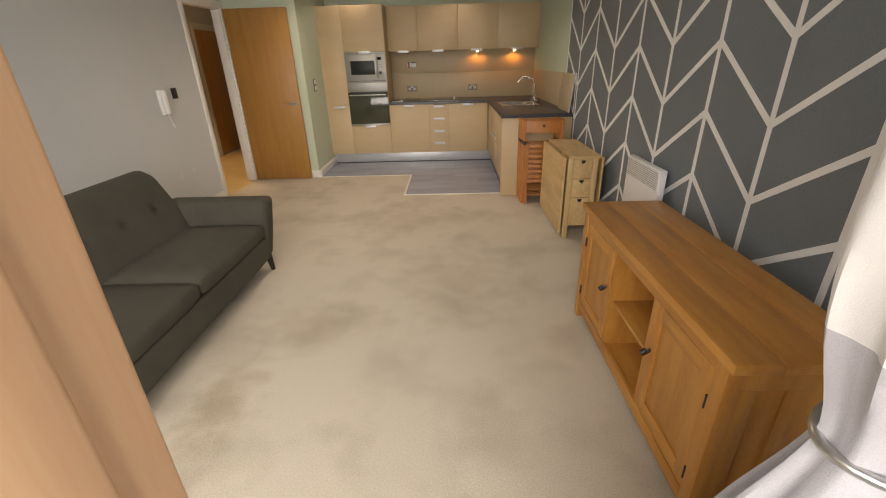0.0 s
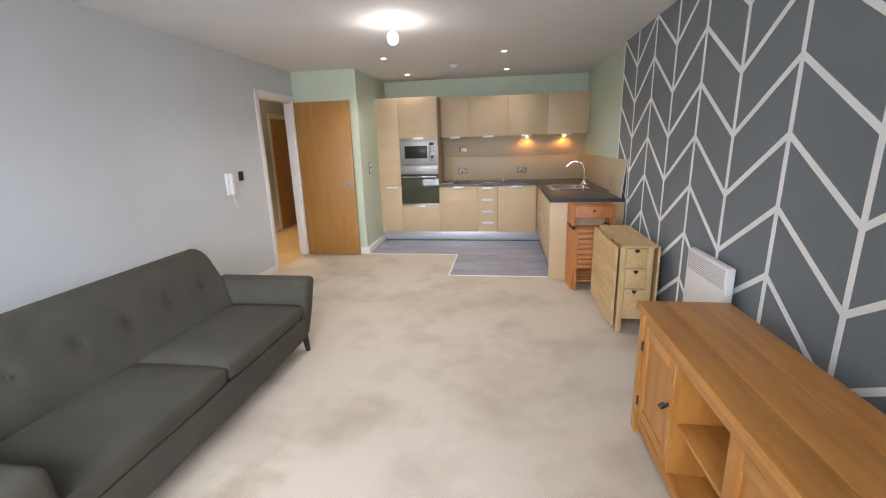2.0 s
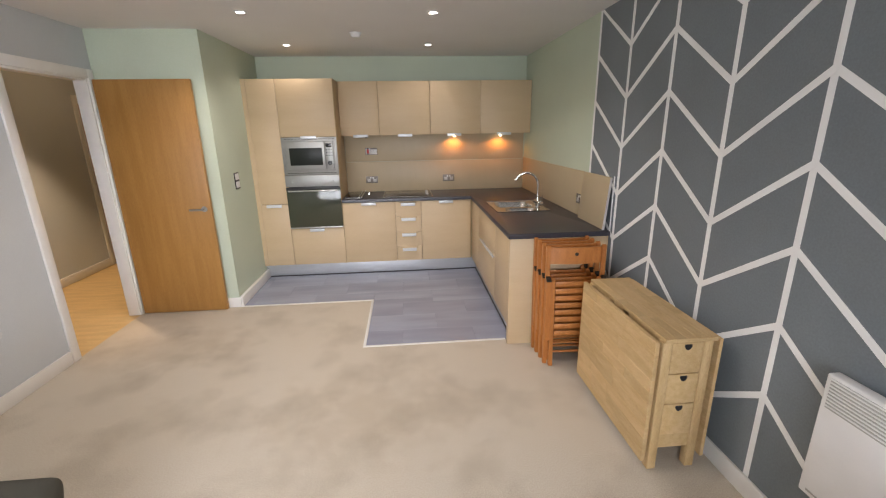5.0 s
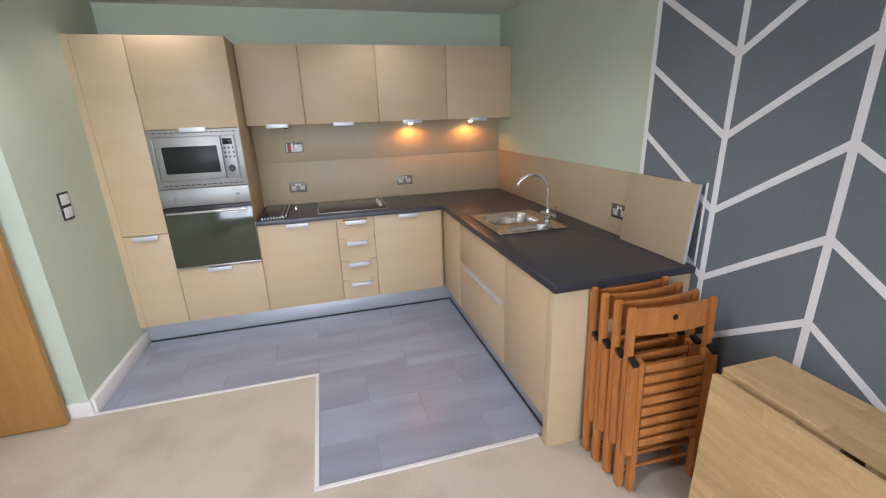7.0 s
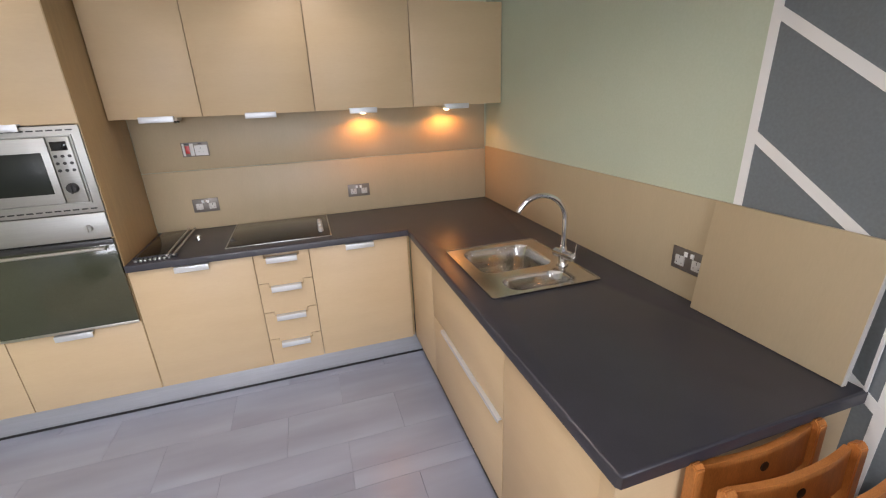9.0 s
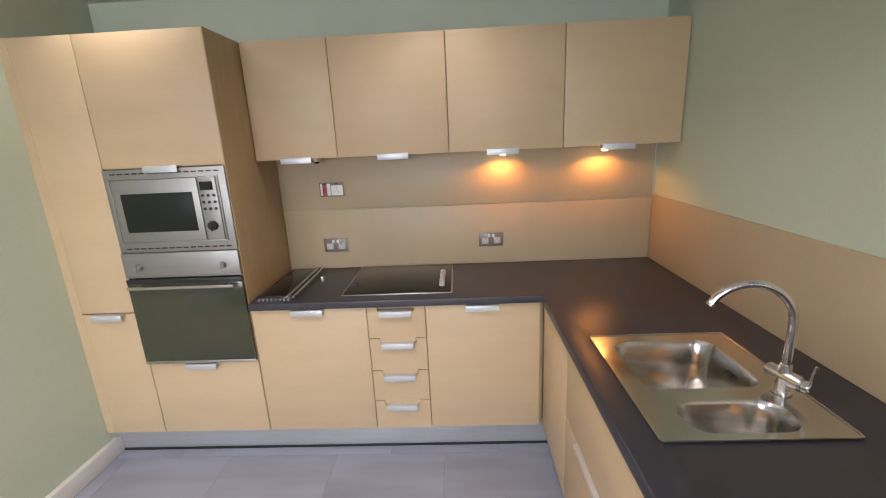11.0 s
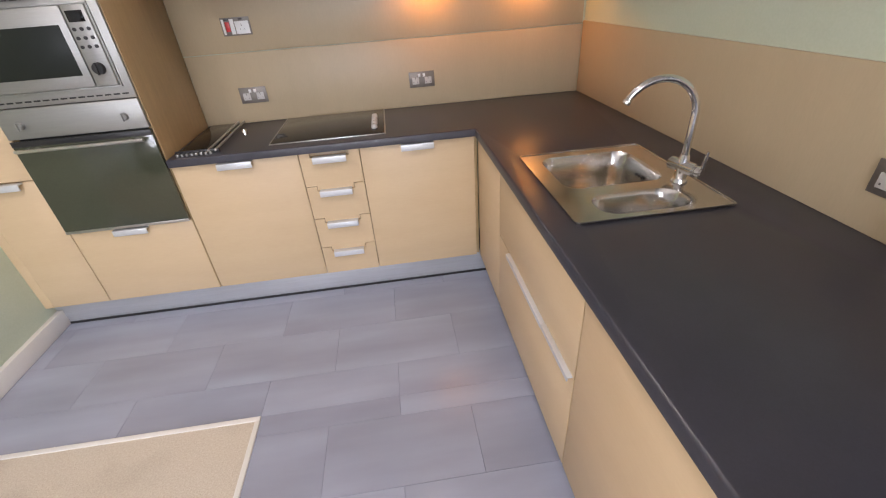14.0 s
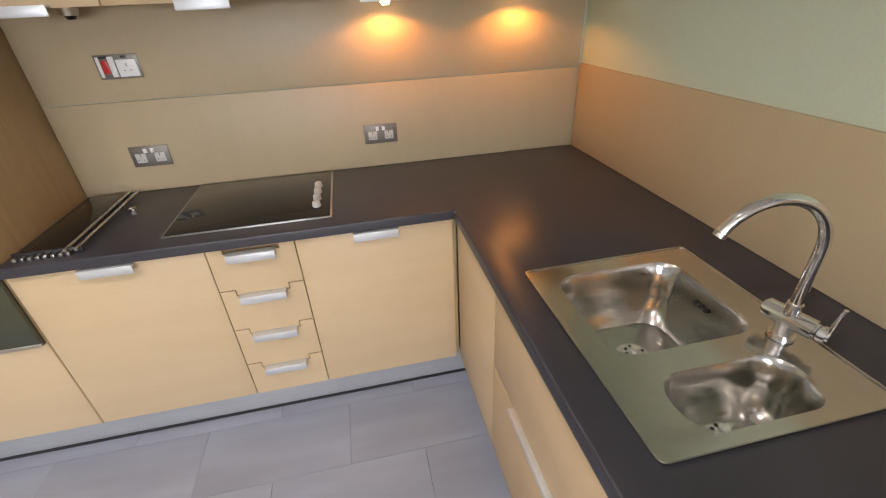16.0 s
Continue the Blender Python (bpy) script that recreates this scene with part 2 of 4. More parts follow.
def block(x0, x1, y0, y1, z0, z1, bevel=0.0, segments=2):
    bm = bmesh.new()
    box(bm, x0, x1, y0, y1, z0, z1, bevel, segments)
    return bm


def rod(bm, a, b, r, r2=None, sides=16, bevel=0.0):
    a, b = Vector(a), Vector(b)
    t = bmesh.new()
    bmesh.ops.create_cone(t, cap_ends=True, segments=sides, radius1=r, radius2=r if r2 is None else r2, depth=(b - a).length)
    if bevel:
        rims = [e for e in t.edges if abs(e.verts[0].co.z - e.verts[1].co.z) < 1e-6]
        bmesh.ops.bevel(t, geom=rims, offset=bevel, segments=2, affect="EDGES")
    m = Matrix.Translation((a + b) / 2) @ (b - a).to_track_quat("Z", "Y").to_matrix().to_4x4()
    bmesh.ops.transform(t, matrix=m, verts=t.verts)
    return merge(bm, t)


def cyl(a, b, r, r2=None, sides=16, bevel=0.0):
    bm = bmesh.new()
    rod(bm, a, b, r, r2, sides, bevel)
    return bm


def tube(points, r, sides=12):
    """A round tube along smooth points."""
    bm = bmesh.new()
    rings = []
    pts = [Vector(p) for p in points]
    for i, p in enumerate(pts):
        d = (pts[min(i + 1, len(pts) - 1)] - pts[max(i - 1, 0)]).normalized()
        q = d.to_track_quat("Z", "Y")
        rings.append([bm.verts.new(p + q @ Vector((r * math.cos(2 * math.pi * k / sides), r * math.sin(2 * math.pi * k / sides), 0))) for k in range(sides)])
    for a, b in zip(rings, rings[1:]):
        best = min(range(sides), key=lambda s: (a[0].co - b[s].co).length)
        b[:] = b[best:] + b[:best]
        for k in range(sides):
            bm.faces.new((a[k], a[(k + 1) % sides], b[(k + 1) % sides], b[k]))
    bm.faces.new(rings[0][::-1])
    bm.faces.new(rings[-1])
    return bm


def prism(outline, lo, hi, axis="z", bevel=0.0):
    """A slab with the given outline; axis says along which it is extruded. Outline pairs are the other two axes in order."""
    bm = bmesh.new()

    def at(p, h):
        return {"z": (p[0], p[1], h), "x": (h, p[0], p[1]), "y": (p[0], h, p[1])}[axis]
    vs = [bm.verts.new(at(p, lo)) for p in outline]
    face = bm.faces.new(vs)
    ext = bmesh.ops.extrude_face_region(bm, geom=[face])
    step = Vector(at((0, 0), hi - lo))
    bmesh.ops.translate(bm, vec=step, verts=[v for v in ext["geom"] if isinstance(v, bmesh.types.BMVert)])
    bmesh.ops.recalc_face_normals(bm, faces=bm.faces)
    if bevel:
        bmesh.ops.bevel(bm, geom=bm.edges[:], offset=bevel, segments=2, affect="EDGES")
    return bm


def finish(name, bm, mat, smooth=True):
    bmesh.ops.recalc_face_normals(bm, faces=bm.faces)
    mesh = bpy.data.meshes.new(name)
    bm.to_mesh(mesh)
    bm.free()
    mesh.materials.append(mat)
    if smooth:
        mesh.shade_smooth()
        mesh.set_sharp_from_angle(angle=radians(38))
    return new(name, mesh)


def part(name, bm, mat, parent, label=""):
    ob = finish(name, bm, mat)
    ob.parent = parent
    return tagged(ob, label)


def thing(name, label, category, group="", at=(0, 0, 0)):
    ob = new(name)
    ob.empty_display_size = 0.1
    ob.location = at
    return tagged(ob, label, category, group)


def structure(name, bm, mat, label="", category=""):
    return tagged(finish(name, bm, mat), label, category, kind="structure")


# ---- the room ----
LX, RX, CEIL = -1.84, 2.26, 2.5          # left wall, right wall, ceiling
RETX, RETY = -0.945, -1.405                # outer corner of the wall that juts out by the kitchen
WY = -7.02                               # inner face of the balcony wall
FRONT = -0.58                            # cabinet fronts

# floor slab under everything, carpet and tiles on it
structure("floor", block(LX - 1.7, RX + 0.3, WY - 0.3, 1.6, -0.2, -0.012), GROUT, "dark screed under carpet and tiles", "floor")
TX, TY, PY = 0.345, -1.42, -2.375
carpet = prism([(LX, WY - 0.1), (RX, WY - 0.1), (RX, PY), (TX, PY), (TX, TY), (RETX, TY), (RETX, RETY), (LX, RETY)], -0.012, 0.0)
structure("carpet", carpet, CARPET, "cream wall-to-wall carpet with grey stains", "carpet")
trim = bmesh.new()
box(trim, RETX, TX + 0.02, TY, TY + 0.022, -0.008, 0.005, 0.002)
box(trim, TX, TX + 0.022, PY + 0.02, TY, -0.008, 0.005, 0.002)
box(trim, TX, 1.5, PY, PY + 0.022, -0.008, 0.005, 0.002)
structure("trim", trim, WHITE_GLOSS, "pale metal strip between carpet and tiles", "threshold strip")

# walls
DY0, DY1, DZ = -2.29, -1.475, 2.12        # door opening in the left wall
left = bmesh.new()
box(left, LX - 0.1, LX, WY, DY0, 0, CEIL)
box(left, LX - 0.1, LX, DY0, DY1, DZ, CEIL)
box(left, LX - 0.1, LX, DY1, RETY, 0, CEIL)
structure("wall_left", left, GREY_PAINT, "pale grey painted wall with scuff marks", "wall")
structure("wall_return_front", block(LX - 0.1, RETX, RETY, RETY + 0.1, 0, CEIL), SAGE_PAINT, "sage green painted wall behind the open door", "wall")
structure("wall_return_side", block(RETX - 0.1, RETX, RETY + 0.1, 0, 0, CEIL), SAGE_PAINT, "sage green painted wall beside the kitchen", "wall")
structure("wall_back", block(RETX - 0.1, RX, 0, 0.12, 0, CEIL), SAGE_PAINT, "sage green painted kitchen back wall", "wall")
EDGE = -2.012
structure("wall_right_green", block(RX, RX + 0.15, EDGE, 0.12, 0, CEIL), SAGE_PAINT, "sage green painted side wall of the kitchen", "wall")
accent = structure("wall_right_accent", block(RX, RX + 0.15, WY - 0.2, EDGE, 0, CEIL), SLATE_PAINT, "slate grey feature wall with white chevron stripes", "feature wall")
structure("ceiling", block(LX - 1.7, RX + 0.2, WY - 0.25, 1.6, CEIL, CEIL + 0.15), CEILING_PAINT, "flat white painted ceiling", "ceiling")

# painted stripes of the feature wall: columns 0.485 m apart, nodes 0.331 m apart
PITCH, STEP, Z0, W = 0.4855, 0.331, 0.860, 0.029


def stripe(a, b, lift=0.0, w=W, name="stripe"):
    (ya, za), (yb, zb) = a, b
    d = Vector((yb - ya, zb - za)).normalized()
    n = Vector((-d.y, d.x)) * w / 2
    s = d * w * 0.3
    lo, hi = 0.10, CEIL
    poly = [Vector((ya, za)) - s + n, Vector((ya, za)) - s - n, Vector((yb, zb)) + s - n, Vector((yb, zb)) + s + n]
    bm = prism([(p.x, min(max(p.y, lo), hi)) for p in poly], RX - 0.0016 - lift, RX + 0.001, "x")
    return part(name, bm, STRIPE_PAINT, accent)


for k in range(11):
    y = EDGE - 0.014 - PITCH * k
    yn = max(y - PITCH, WY)
    stripe((y, 0.1), (y, CEIL))
    if y - PITCH < WY:
        continue
    for j in range(-3, 7):
        z = Z0 + STEP * j
        za, zb = (z, z - STEP) if k % 2 == 0 else (z - STEP, z)
        if max(za, zb) <= 0.21 or min(za, zb) >= CEIL:
            continue
        fa, fb = 0.0, 1.0
        for lim, sign in ((0.11, 1), (CEIL - 0.005, -1)):
            f = (lim - za) / (zb - za)
            if (za - lim) * sign < 0:
                fa = max(fa, f)
            if (zb - lim) * sign < 0:
                fb = min(fb, f)
        stripe((y + (yn - y) * fa, za + (zb - za) * fa), (y + (yn - y) * fb, za + (zb - za) * fb), 0.0012 if k % 2 else 0.0006)

# balcony wall with a wide glazed opening behind the start of the walk
BX0, BX1, BZ = -1.3, 2.08, 2.2
bal = bmesh.new()
box(bal, LX - 0.1, BX0, WY - 0.2, WY, 0, CEIL)
box(bal, BX1, RX, WY - 0.2, WY, 0, CEIL)
box(bal, BX0, BX1, WY - 0.2, WY, BZ, CEIL)
structure("wall_balcony", bal, GREY_PAINT, "painted wall round the balcony opening", "wall")
structure("ground", block(-40, 40, -60, WY - 0.3, -0.3, -0.06), CONCRETE, "plain grey balcony slab outside", "balcony")

# skirting boards
def skirting(name, *boxes):
    bm = bmesh.new()
    for b in boxes:
        box(bm, *b, 0.004)
    return structure(name, bm, WHITE_GLOSS, "white painted skirting board", "skirting board")


skirting("baseboard", (LX, LX + 0.016, WY, DY0 - 0.07, 0, 0.1))
skirting("baseboard", (RX - 0.016, RX, WY, PY - 0.03, 0, 0.1))
skirting("baseboard", (LX, RETX + 0.016, RETY - 0.016, RETY, 0, 0.1), (RETX, RETX + 0.032, RETY, FRONT + 0.05, 0, 0.1))

# hall beyond the door
HX = -3.2
hall = bmesh.new()
box(hall, HX - 0.1, HX, -3.0, 0.30, 0, CEIL)
box(hall, HX - 0.1, HX, 1.10, 1.5, 0, CEIL)
box(hall, HX - 0.1, HX, 0.30, 1.10, 2.06, CEIL)
box(hall, HX - 0.1, LX - 0.1, -3.1, -3.0, 0, CEIL)
box(hall, HX - 0.1, RETX - 0.1, 1.5, 1.6, 0, CEIL)
box(hall, RETX - 0.2, RETX - 0.1, RETY + 0.1, 1.5, 0, CEIL)
structure("wall_hall", hall, GREY_PAINT, "grey painted hallway walls", "wall")
structure("floor_hall", block(HX, LX, -3.0, RETY, -0.012, -0.004), HALL_FLOOR, "warm pale laminate hallway floor", "floor")
structure("floor_hall", block(HX, RETX - 0.2, RETY + 0.0, 1.5, -0.012, -0.004), HALL_FLOOR, "warm pale laminate hallway floor", "floor")
skirting("baseboard", (HX, HX + 0.016, -3.0, 0.23, 0, 0.1))


def door_frame(name, x0, x1, y0, y1, z, faces):
    """Lining inside an opening along y and architraves on the given faces (x, outward sign)."""
    ob = thing(name, "white painted door frame", "door frame")
    ob["kind"] = "structure"
    part("lining", block(x0, x1, y0, y0 + 0.025, 0, z, 0.003), WHITE_GLOSS, ob)
    part("lining", block(x0, x1, y1 - 0.025, y1, 0, z, 0.003), WHITE_GLOSS, ob)
    part("lining", block(x0, x1, y0 + 0.025, y1 - 0.025, z - 0.025, z, 0.003), WHITE_GLOSS, ob)
    for x, s in faces:
        a, b = sorted((x, x + s * 0.018))
        part("architrave", block(a, b, y0 - 0.065, y0 + 0.008, 0, z + 0.065, 0.005), WHITE_GLOSS, ob)
        part("architrave", block(a, b, y1 - 0.008, y1 + 0.055, 0, z + 0.065, 0.005), WHITE_GLOSS, ob)
        part("architrave", block(a, b, y0 + 0.008, y1 - 0.008, z - 0.008, z + 0.065, 0.005), WHITE_GLOSS, ob)
    return ob


door_frame("door_frame_1", LX - 0.102, LX + 0.002, DY0, DY1, DZ, [(LX, 1)])
door_frame("door_frame_2", HX - 0.1, HX + 0.002, 0.30, 1.10, 2.06, [(HX, 1)])
d2 = thing("door_2", "closed brown oak hallway door", "door")
d2["kind"] = "structure"
part("door_leaf", block(HX - 0.06, HX - 0.02, 0.325, 1.075, 0.005, 2.035, 0.003), HALL_DOOR, d2)

# the open oak door, folded back against the green wall
d1 = thing("door_1", "open oak veneer door folded back to the wall", "door")
d1["kind"] = "structure"
leaf = part("door_leaf", block(LX + 0.03, LX + 0.80, -1.478, -1.438, 0.008, 2.105, 0.003), DOOR_OAK, d1)
hb = cyl((LX + 0.745, -1.480, 1.0), (LX + 0.745, -1.488, 1.0), 0.026, sides=24, bevel=0.002)
rod(hb, (LX + 0.745, -1.483, 1.0), (LX + 0.745, -1.528, 1.0), 0.009)
rod(hb, (LX + 0.7455, -1.528, 1.0), (LX + 0.635, -1.528, 1.0), 0.009)
part("door_handle", hb, APPLIANCE, leaf, "satin steel lever handle")
for z in (0.25, 1.05, 1.8):
    part("hinge", cyl((LX + 0.026, -1.47, z), (LX + 0.026, -1.47, z + 0.09), 0.007), STEEL, leaf)


# ---- kitchen ----
def handle_x(parent, x, z, y=FRONT, w=0.165):
    """A folded aluminium pull on the top edge of a front that faces -y."""
    bm = block(x - w / 2, x + w / 2, y - 0.030, y + 0.002, z - 0.004, z + 0.003, 0.0015)
    box(bm, x - w / 2, x + w / 2, y - 0.032, y - 0.027, z - 0.028, z + 0.003, 0.0015)
    return part("handle", bm, ALU, parent, "matt aluminium pull handle")


def front_x(parent, x0, x1, z0, z1, handle=None, name="door", mat=None, notch=True):
    g = 0.002
    if name == "drawer":
        # the top edge is cut away behind the pull
        c, n = (x0 + x1) / 2, 0.026
        outline = [(x0 + g, z0 + g), (c - 0.092, z0 + g), (c - 0.092, z0 - n + g), (c + 0.092, z0 - n + g), (c + 0.092, z0 + g), (x1 - g, z0 + g), (x1 - g, z1 - g), (c + 0.096, z1 - g), (c + 0.096, z1 - n - g), (c - 0.096, z1 - n - g), (c - 0.096, z1 - g), (x0 + g, z1 - g)]
        if z0 < 0.2:
            outline = [outline[0]] + outline[5:]
        f = part(name, prism(outline, FRONT, FRONT + 0.019, "y"), mat or MAPLE, parent)
    else:
        f = part(name, block(x0 + g, x1 - g, FRONT, FRONT + 0.019, z0 + g, z1 - g, 0.0015), mat or MAPLE, parent)
    if handle is not None:
        handle_x(f, (x0 + x1) / 2 if handle is True else handle, z1 - 0.004 if notch is True else notch)
    return f


def carcass(parent, x0, x1, z0, z1, mat=None, y0=FRONT + 0.02, y1=-0.004):
    return part("body", block(x0 + 0.001, x1 - 0.001, y0, y1, z0, z1, 0.001), mat or CARCASS, parent)


PL = 0.152
larder = thing("larder_cabinet", "tall pale maple larder cabinet with two doors", "cabinet", "kitchen cabinets")
carcass(larder, -0.90, -0.60, PL, 2.2)
front_x(larder, -0.90, -0.60, 0.875, 2.2, None)
front_x(larder, -0.90, -0.60, PL, 0.873, -0.75)
part("filler", block(RETX, -0.90, FRONT + 0.002, FRONT + 0.02, PL, 2.2), MAPLE, larder)

tower = thing("oven_cabinet", "tall pale maple cabinet housing oven and microwave", "cabinet", "kitchen cabinets")
part("side_panel", block(-0.599, -0.58, FRONT + 0.02, -0.004, PL, 2.2, 0.001), CARCASS, tower)
part("side_panel", block(-0.0195, -0.001, FRONT + 0.001, -0.004, PL, 2.2, 0.001), CARCASS, tower)
part("lower_box", block(-0.58, -0.0195, FRONT + 0.02, -0.004, PL, 0.585), CARCASS, tower)
part("upper_box", block(-0.58, -0.0195, FRONT + 0.02, -0.004, 1.605, 2.2), CARCASS, tower)
part("back_panel", block(-0.58, -0.0195, -0.03, -0.004, 0.585, 1.605), CARCASS, tower)
front_x(tower, -0.60, -0.004, 1.607, 2.2, -0.30, notch=1.612)
front_x(tower, -0.60, -0.004, PL, 0.585, True)


def knob_y(parent, x, z, y, r=0.017, mat=None):
    bm = cyl((x, y, z), (x, y - 0.02, z), r, r * 0.9, 20, 0.002)
    box(bm, x - 0.003, x + 0.003, y - 0.028, y - 0.018, z - r, z + r, 0.001)
    return part("knob", bm, mat or APPLIANCE, parent)


oven = thing("oven", "built-in stainless steel oven with smoked glass door", "oven")
part("body", block(-0.575, -0.025, FRONT + 0.005, -0.04, 0.592, 1.19), BLACK, oven)
panel = part("control_panel", block(-0.597, -0.004, FRONT - 0.022, FRONT, 1.068, 1.195, 0.003), APPLIANCE, oven)
for x in (-0.515, -0.085):
    knob_y(panel, x, 1.125, FRONT - 0.022)
ovd = part("door", block(-0.597, -0.004, FRONT - 0.024, FRONT, 0.592, 1.060, 0.003), OVEN_GLASS, oven)
part("door_strip", block(-0.597, -0.004, FRONT - 0.026, FRONT - 0.020, 0.592, 0.606, 0.001), STEEL, ovd)
part("door_strip", block(-0.597, -0.004, FRONT - 0.026, FRONT - 0.020, 1.035, 1.060, 0.001), BLACK, ovd)
ohb = cyl((-0.57, FRONT - 0.06, 1.025), (-0.03, FRONT - 0.06, 1.025), 0.008, sides=14)
for x in (-0.53, -0.07):
    rod(ohb, (x, FRONT - 0.022, 1.025), (x, FRONT - 0.06, 1.025), 0.006)
part("handle", ohb, STEEL, ovd, "steel bar handle")

micro = thing("microwave", "built-in stainless steel microwave with dark window", "microwave")
part("body", block(-0.575, -0.025, FRONT + 0.005, -0.06, 1.21, 1.595), BLACK, micro)
fr = part("frame", block(-0.597, -0.004, FRONT - 0.014, FRONT + 0.001, 1.198, 1.603, 0.003), APPLIANCE, micro)
md = part("door", block(-0.555, -0.135, FRONT - 0.034, FRONT - 0.014, 1.255, 1.555, 0.006), APPLIANCE, micro)
part("window", block(-0.515, -0.165, FRONT - 0.0365, FRONT - 0.033, 1.303, 1.490, 0.002), MICRO_GLASS, md)
for x0, x1, z0, z1 in ((-0.572, -0.038, 1.556, 1.564), (-0.572, -0.038, 1.246, 1.254), (-0.572, -0.564, 1.254, 1.556), (-0.046, -0.038, 1.254, 1.556)):
    part("surround", block(x0, x1, FRONT - 0.024, FRONT - 0.013, z0, z1, 0.002), APPLIANCE, fr)
mp = part("control_panel", block(-0.132, -0.045, FRONT - 0.034, FRONT - 0.014, 1.255, 1.555, 0.004), APPLIANCE, micro)
part("display", block(-0.122, -0.060, FRONT - 0.0365, FRONT - 0.033, 1.495, 1.535, 0.001), BLACK_GLASS, mp)
knob_y(mp, -0.088, 1.325, FRONT - 0.034, 0.024, BLACK)
for i in range(3):
    for j in range(3):
        part("button", cyl((-0.115 + 0.027 * i, FRONT - 0.034, 1.47 - 0.032 * j), (-0.115 + 0.027 * i, FRONT - 0.038, 1.47 - 0.032 * j), 0.007, sides=10), BLACK, mp)
for z in (1.218, 1.583):
    for i in range(15):
        x = -0.56 + 0.036 * i
        part("vent_slot", block(x, x + 0.026, FRONT - 0.0155, FRONT - 0.013, z - 0.003, z + 0.003), BLACK, fr)

base1 = thing("base_cabinet", "pale maple base cabinet with one door under the hob", "cabinet", "kitchen cabinets")
carcass(base1, 0.0, 0.6, PL, 0.868)
front_x(base1, 0.0, 0.6, PL, 0.868, True)
drawers = thing("drawer_cabinet", "narrow pale maple base cabinet with four drawers", "cabinet", "kitchen cabinets")
carcass(drawers, 0.6, 0.9, PL, 0.868)
for z0, z1 in ((PL, 0.325), (0.325, 0.505), (0.505, 0.69), (0.69, 0.868)):
    f = front_x(drawers, 0.6, 0.9, z0, z1, True, "drawer", MAPLE_LOW, notch=z1 - 0.022)
base2 = thing("base_cabinet", "pale maple base cabinet with one door", "cabinet", "kitchen cabinets")
carcass(base2, 0.9, 1.5, PL, 0.868)
front_x(base2, 0.9, 1.482, PL, 0.868, 1.19)

# wall cabinets
for x0, x1, hx, words in ((0.002, 0.45, 0.23, "narrow"), (0.45, 1.05, 0.75, "square"), (1.05, 1.65, 1.33, "square"), (1.65, 2.256, 1.93, "square")):
    w = thing("wall_cabinet", words + " pale maple wall cabinet with a flat door", "cabinet", "wall cabinets")
    carcass(w, x0, x1, 1.62, 2.2, y0=-0.25)
    g = 0.002
    d = part("door", block(x0 + g, x1 - g, -0.27, -0.251, 1.606, 2.2, 0.0015), MAPLE, w)
    handle_x(d, hx, 1.612, -0.27)

# peninsula: fronts face -x
PX = 1.50


def front_p(parent, y0, y1, z0, z1, name="door"):
    g = 0.002
    return part(name, block(PX, PX + 0.019, y0 + g, y1 - g, z0 + g, z1 - g, 0.0015), MAPLE, parent)


sinkbase = thing("sink_cabinet", "pale maple sink cabinet with two wide drawers", "cabinet", "kitchen cabinets")
part("body", block(PX + 0.02, RX - 0.15, -1.90, -1.0, PL, 0.70), CARCASS, sinkbase)
part("filler", block(PX, PX + 0.019, -1.04, FRONT + 0.001, PL, 0.868, 0.001), MAPLE, sinkbase)
for z0, z1 in ((PL, 0.553), (0.553, 0.868)):
    d = front_p(sinkbase, -1.90, -1.04, z0, z1, "drawer")
for ya, yb, z in ((-1.66, -1.22, 0.556), (-1.89, -1.665, 0.560)):
    bm = block(PX - 0.016, PX + 0.002, ya, yb, z - 0.003, z + 0.003, 0.0015)
    box(bm, PX - 0.018, PX - 0.013, ya, yb, z - 0.014, z + 0.003, 0.0015)
    part("handle", bm, ALU, d, "matt aluminium pull handle")
endbase = thing("base_cabinet", "pale maple base cabinet at the counter end", "cabinet", "kitchen cabinets")
part("body", block(PX + 0.02, RX - 0.02, -2.40, -1.902, PL, 0.868), CARCASS, endbase)
front_p(endbase, -2.406, -1.902, PL, 0.868)
part("end_panel", block(PX - 0.004, RX - 0.004, -2.455, -2.407, 0.0, 0.870, 0.002), MAPLE, endbase)

structure("plinth", block(RETX, PX + 0.055, FRONT + 0.05, FRONT + 0.065, 0, 0.151, 0.001), PLINTH_STEEL, "brushed steel plinth under the cabinets", "plinth")
structure("plinth", block(PX + 0.055, PX + 0.070, -2.406, FRONT + 0.05, 0, 0.151, 0.001), PLINTH_STEEL, "brushed steel plinth under the sink run", "plinth")


structure("trim", block(RETX, PX + 0.055, FRONT + 0.044, FRONT + 0.050, 0.0, 0.012), BLACK, "black rubber seal along the plinth foot", "trim")
structure("trim", block(PX + 0.049, PX + 0.055, -2.406, FRONT + 0.044, 0.0, 0.012), BLACK, "black rubber seal along the plinth foot", "trim")

# worktop with the sink cut-out
def plate(outer, holes, z0, z1):
    bm = bmesh.new()
    edges = []
    for loop in [outer] + holes:
        vs = [bm.verts.new((x, y, z0)) for x, y in loop]
        edges += [bm.edges.new((vs[i], vs[(i + 1) % len(vs)])) for i in range(len(vs))]
    bmesh.ops.triangle_fill(bm, use_beauty=True, edges=edges)
    ext = bmesh.ops.extrude_face_region(bm, geom=bm.faces[:])
    bmesh.ops.translate(bm, vec=(0, 0, z1 - z0), verts=[v for v in ext["geom"] if isinstance(v, bmesh.types.BMVert)])
    bmesh.ops.recalc_face_normals(bm, faces=bm.faces)
    return bm


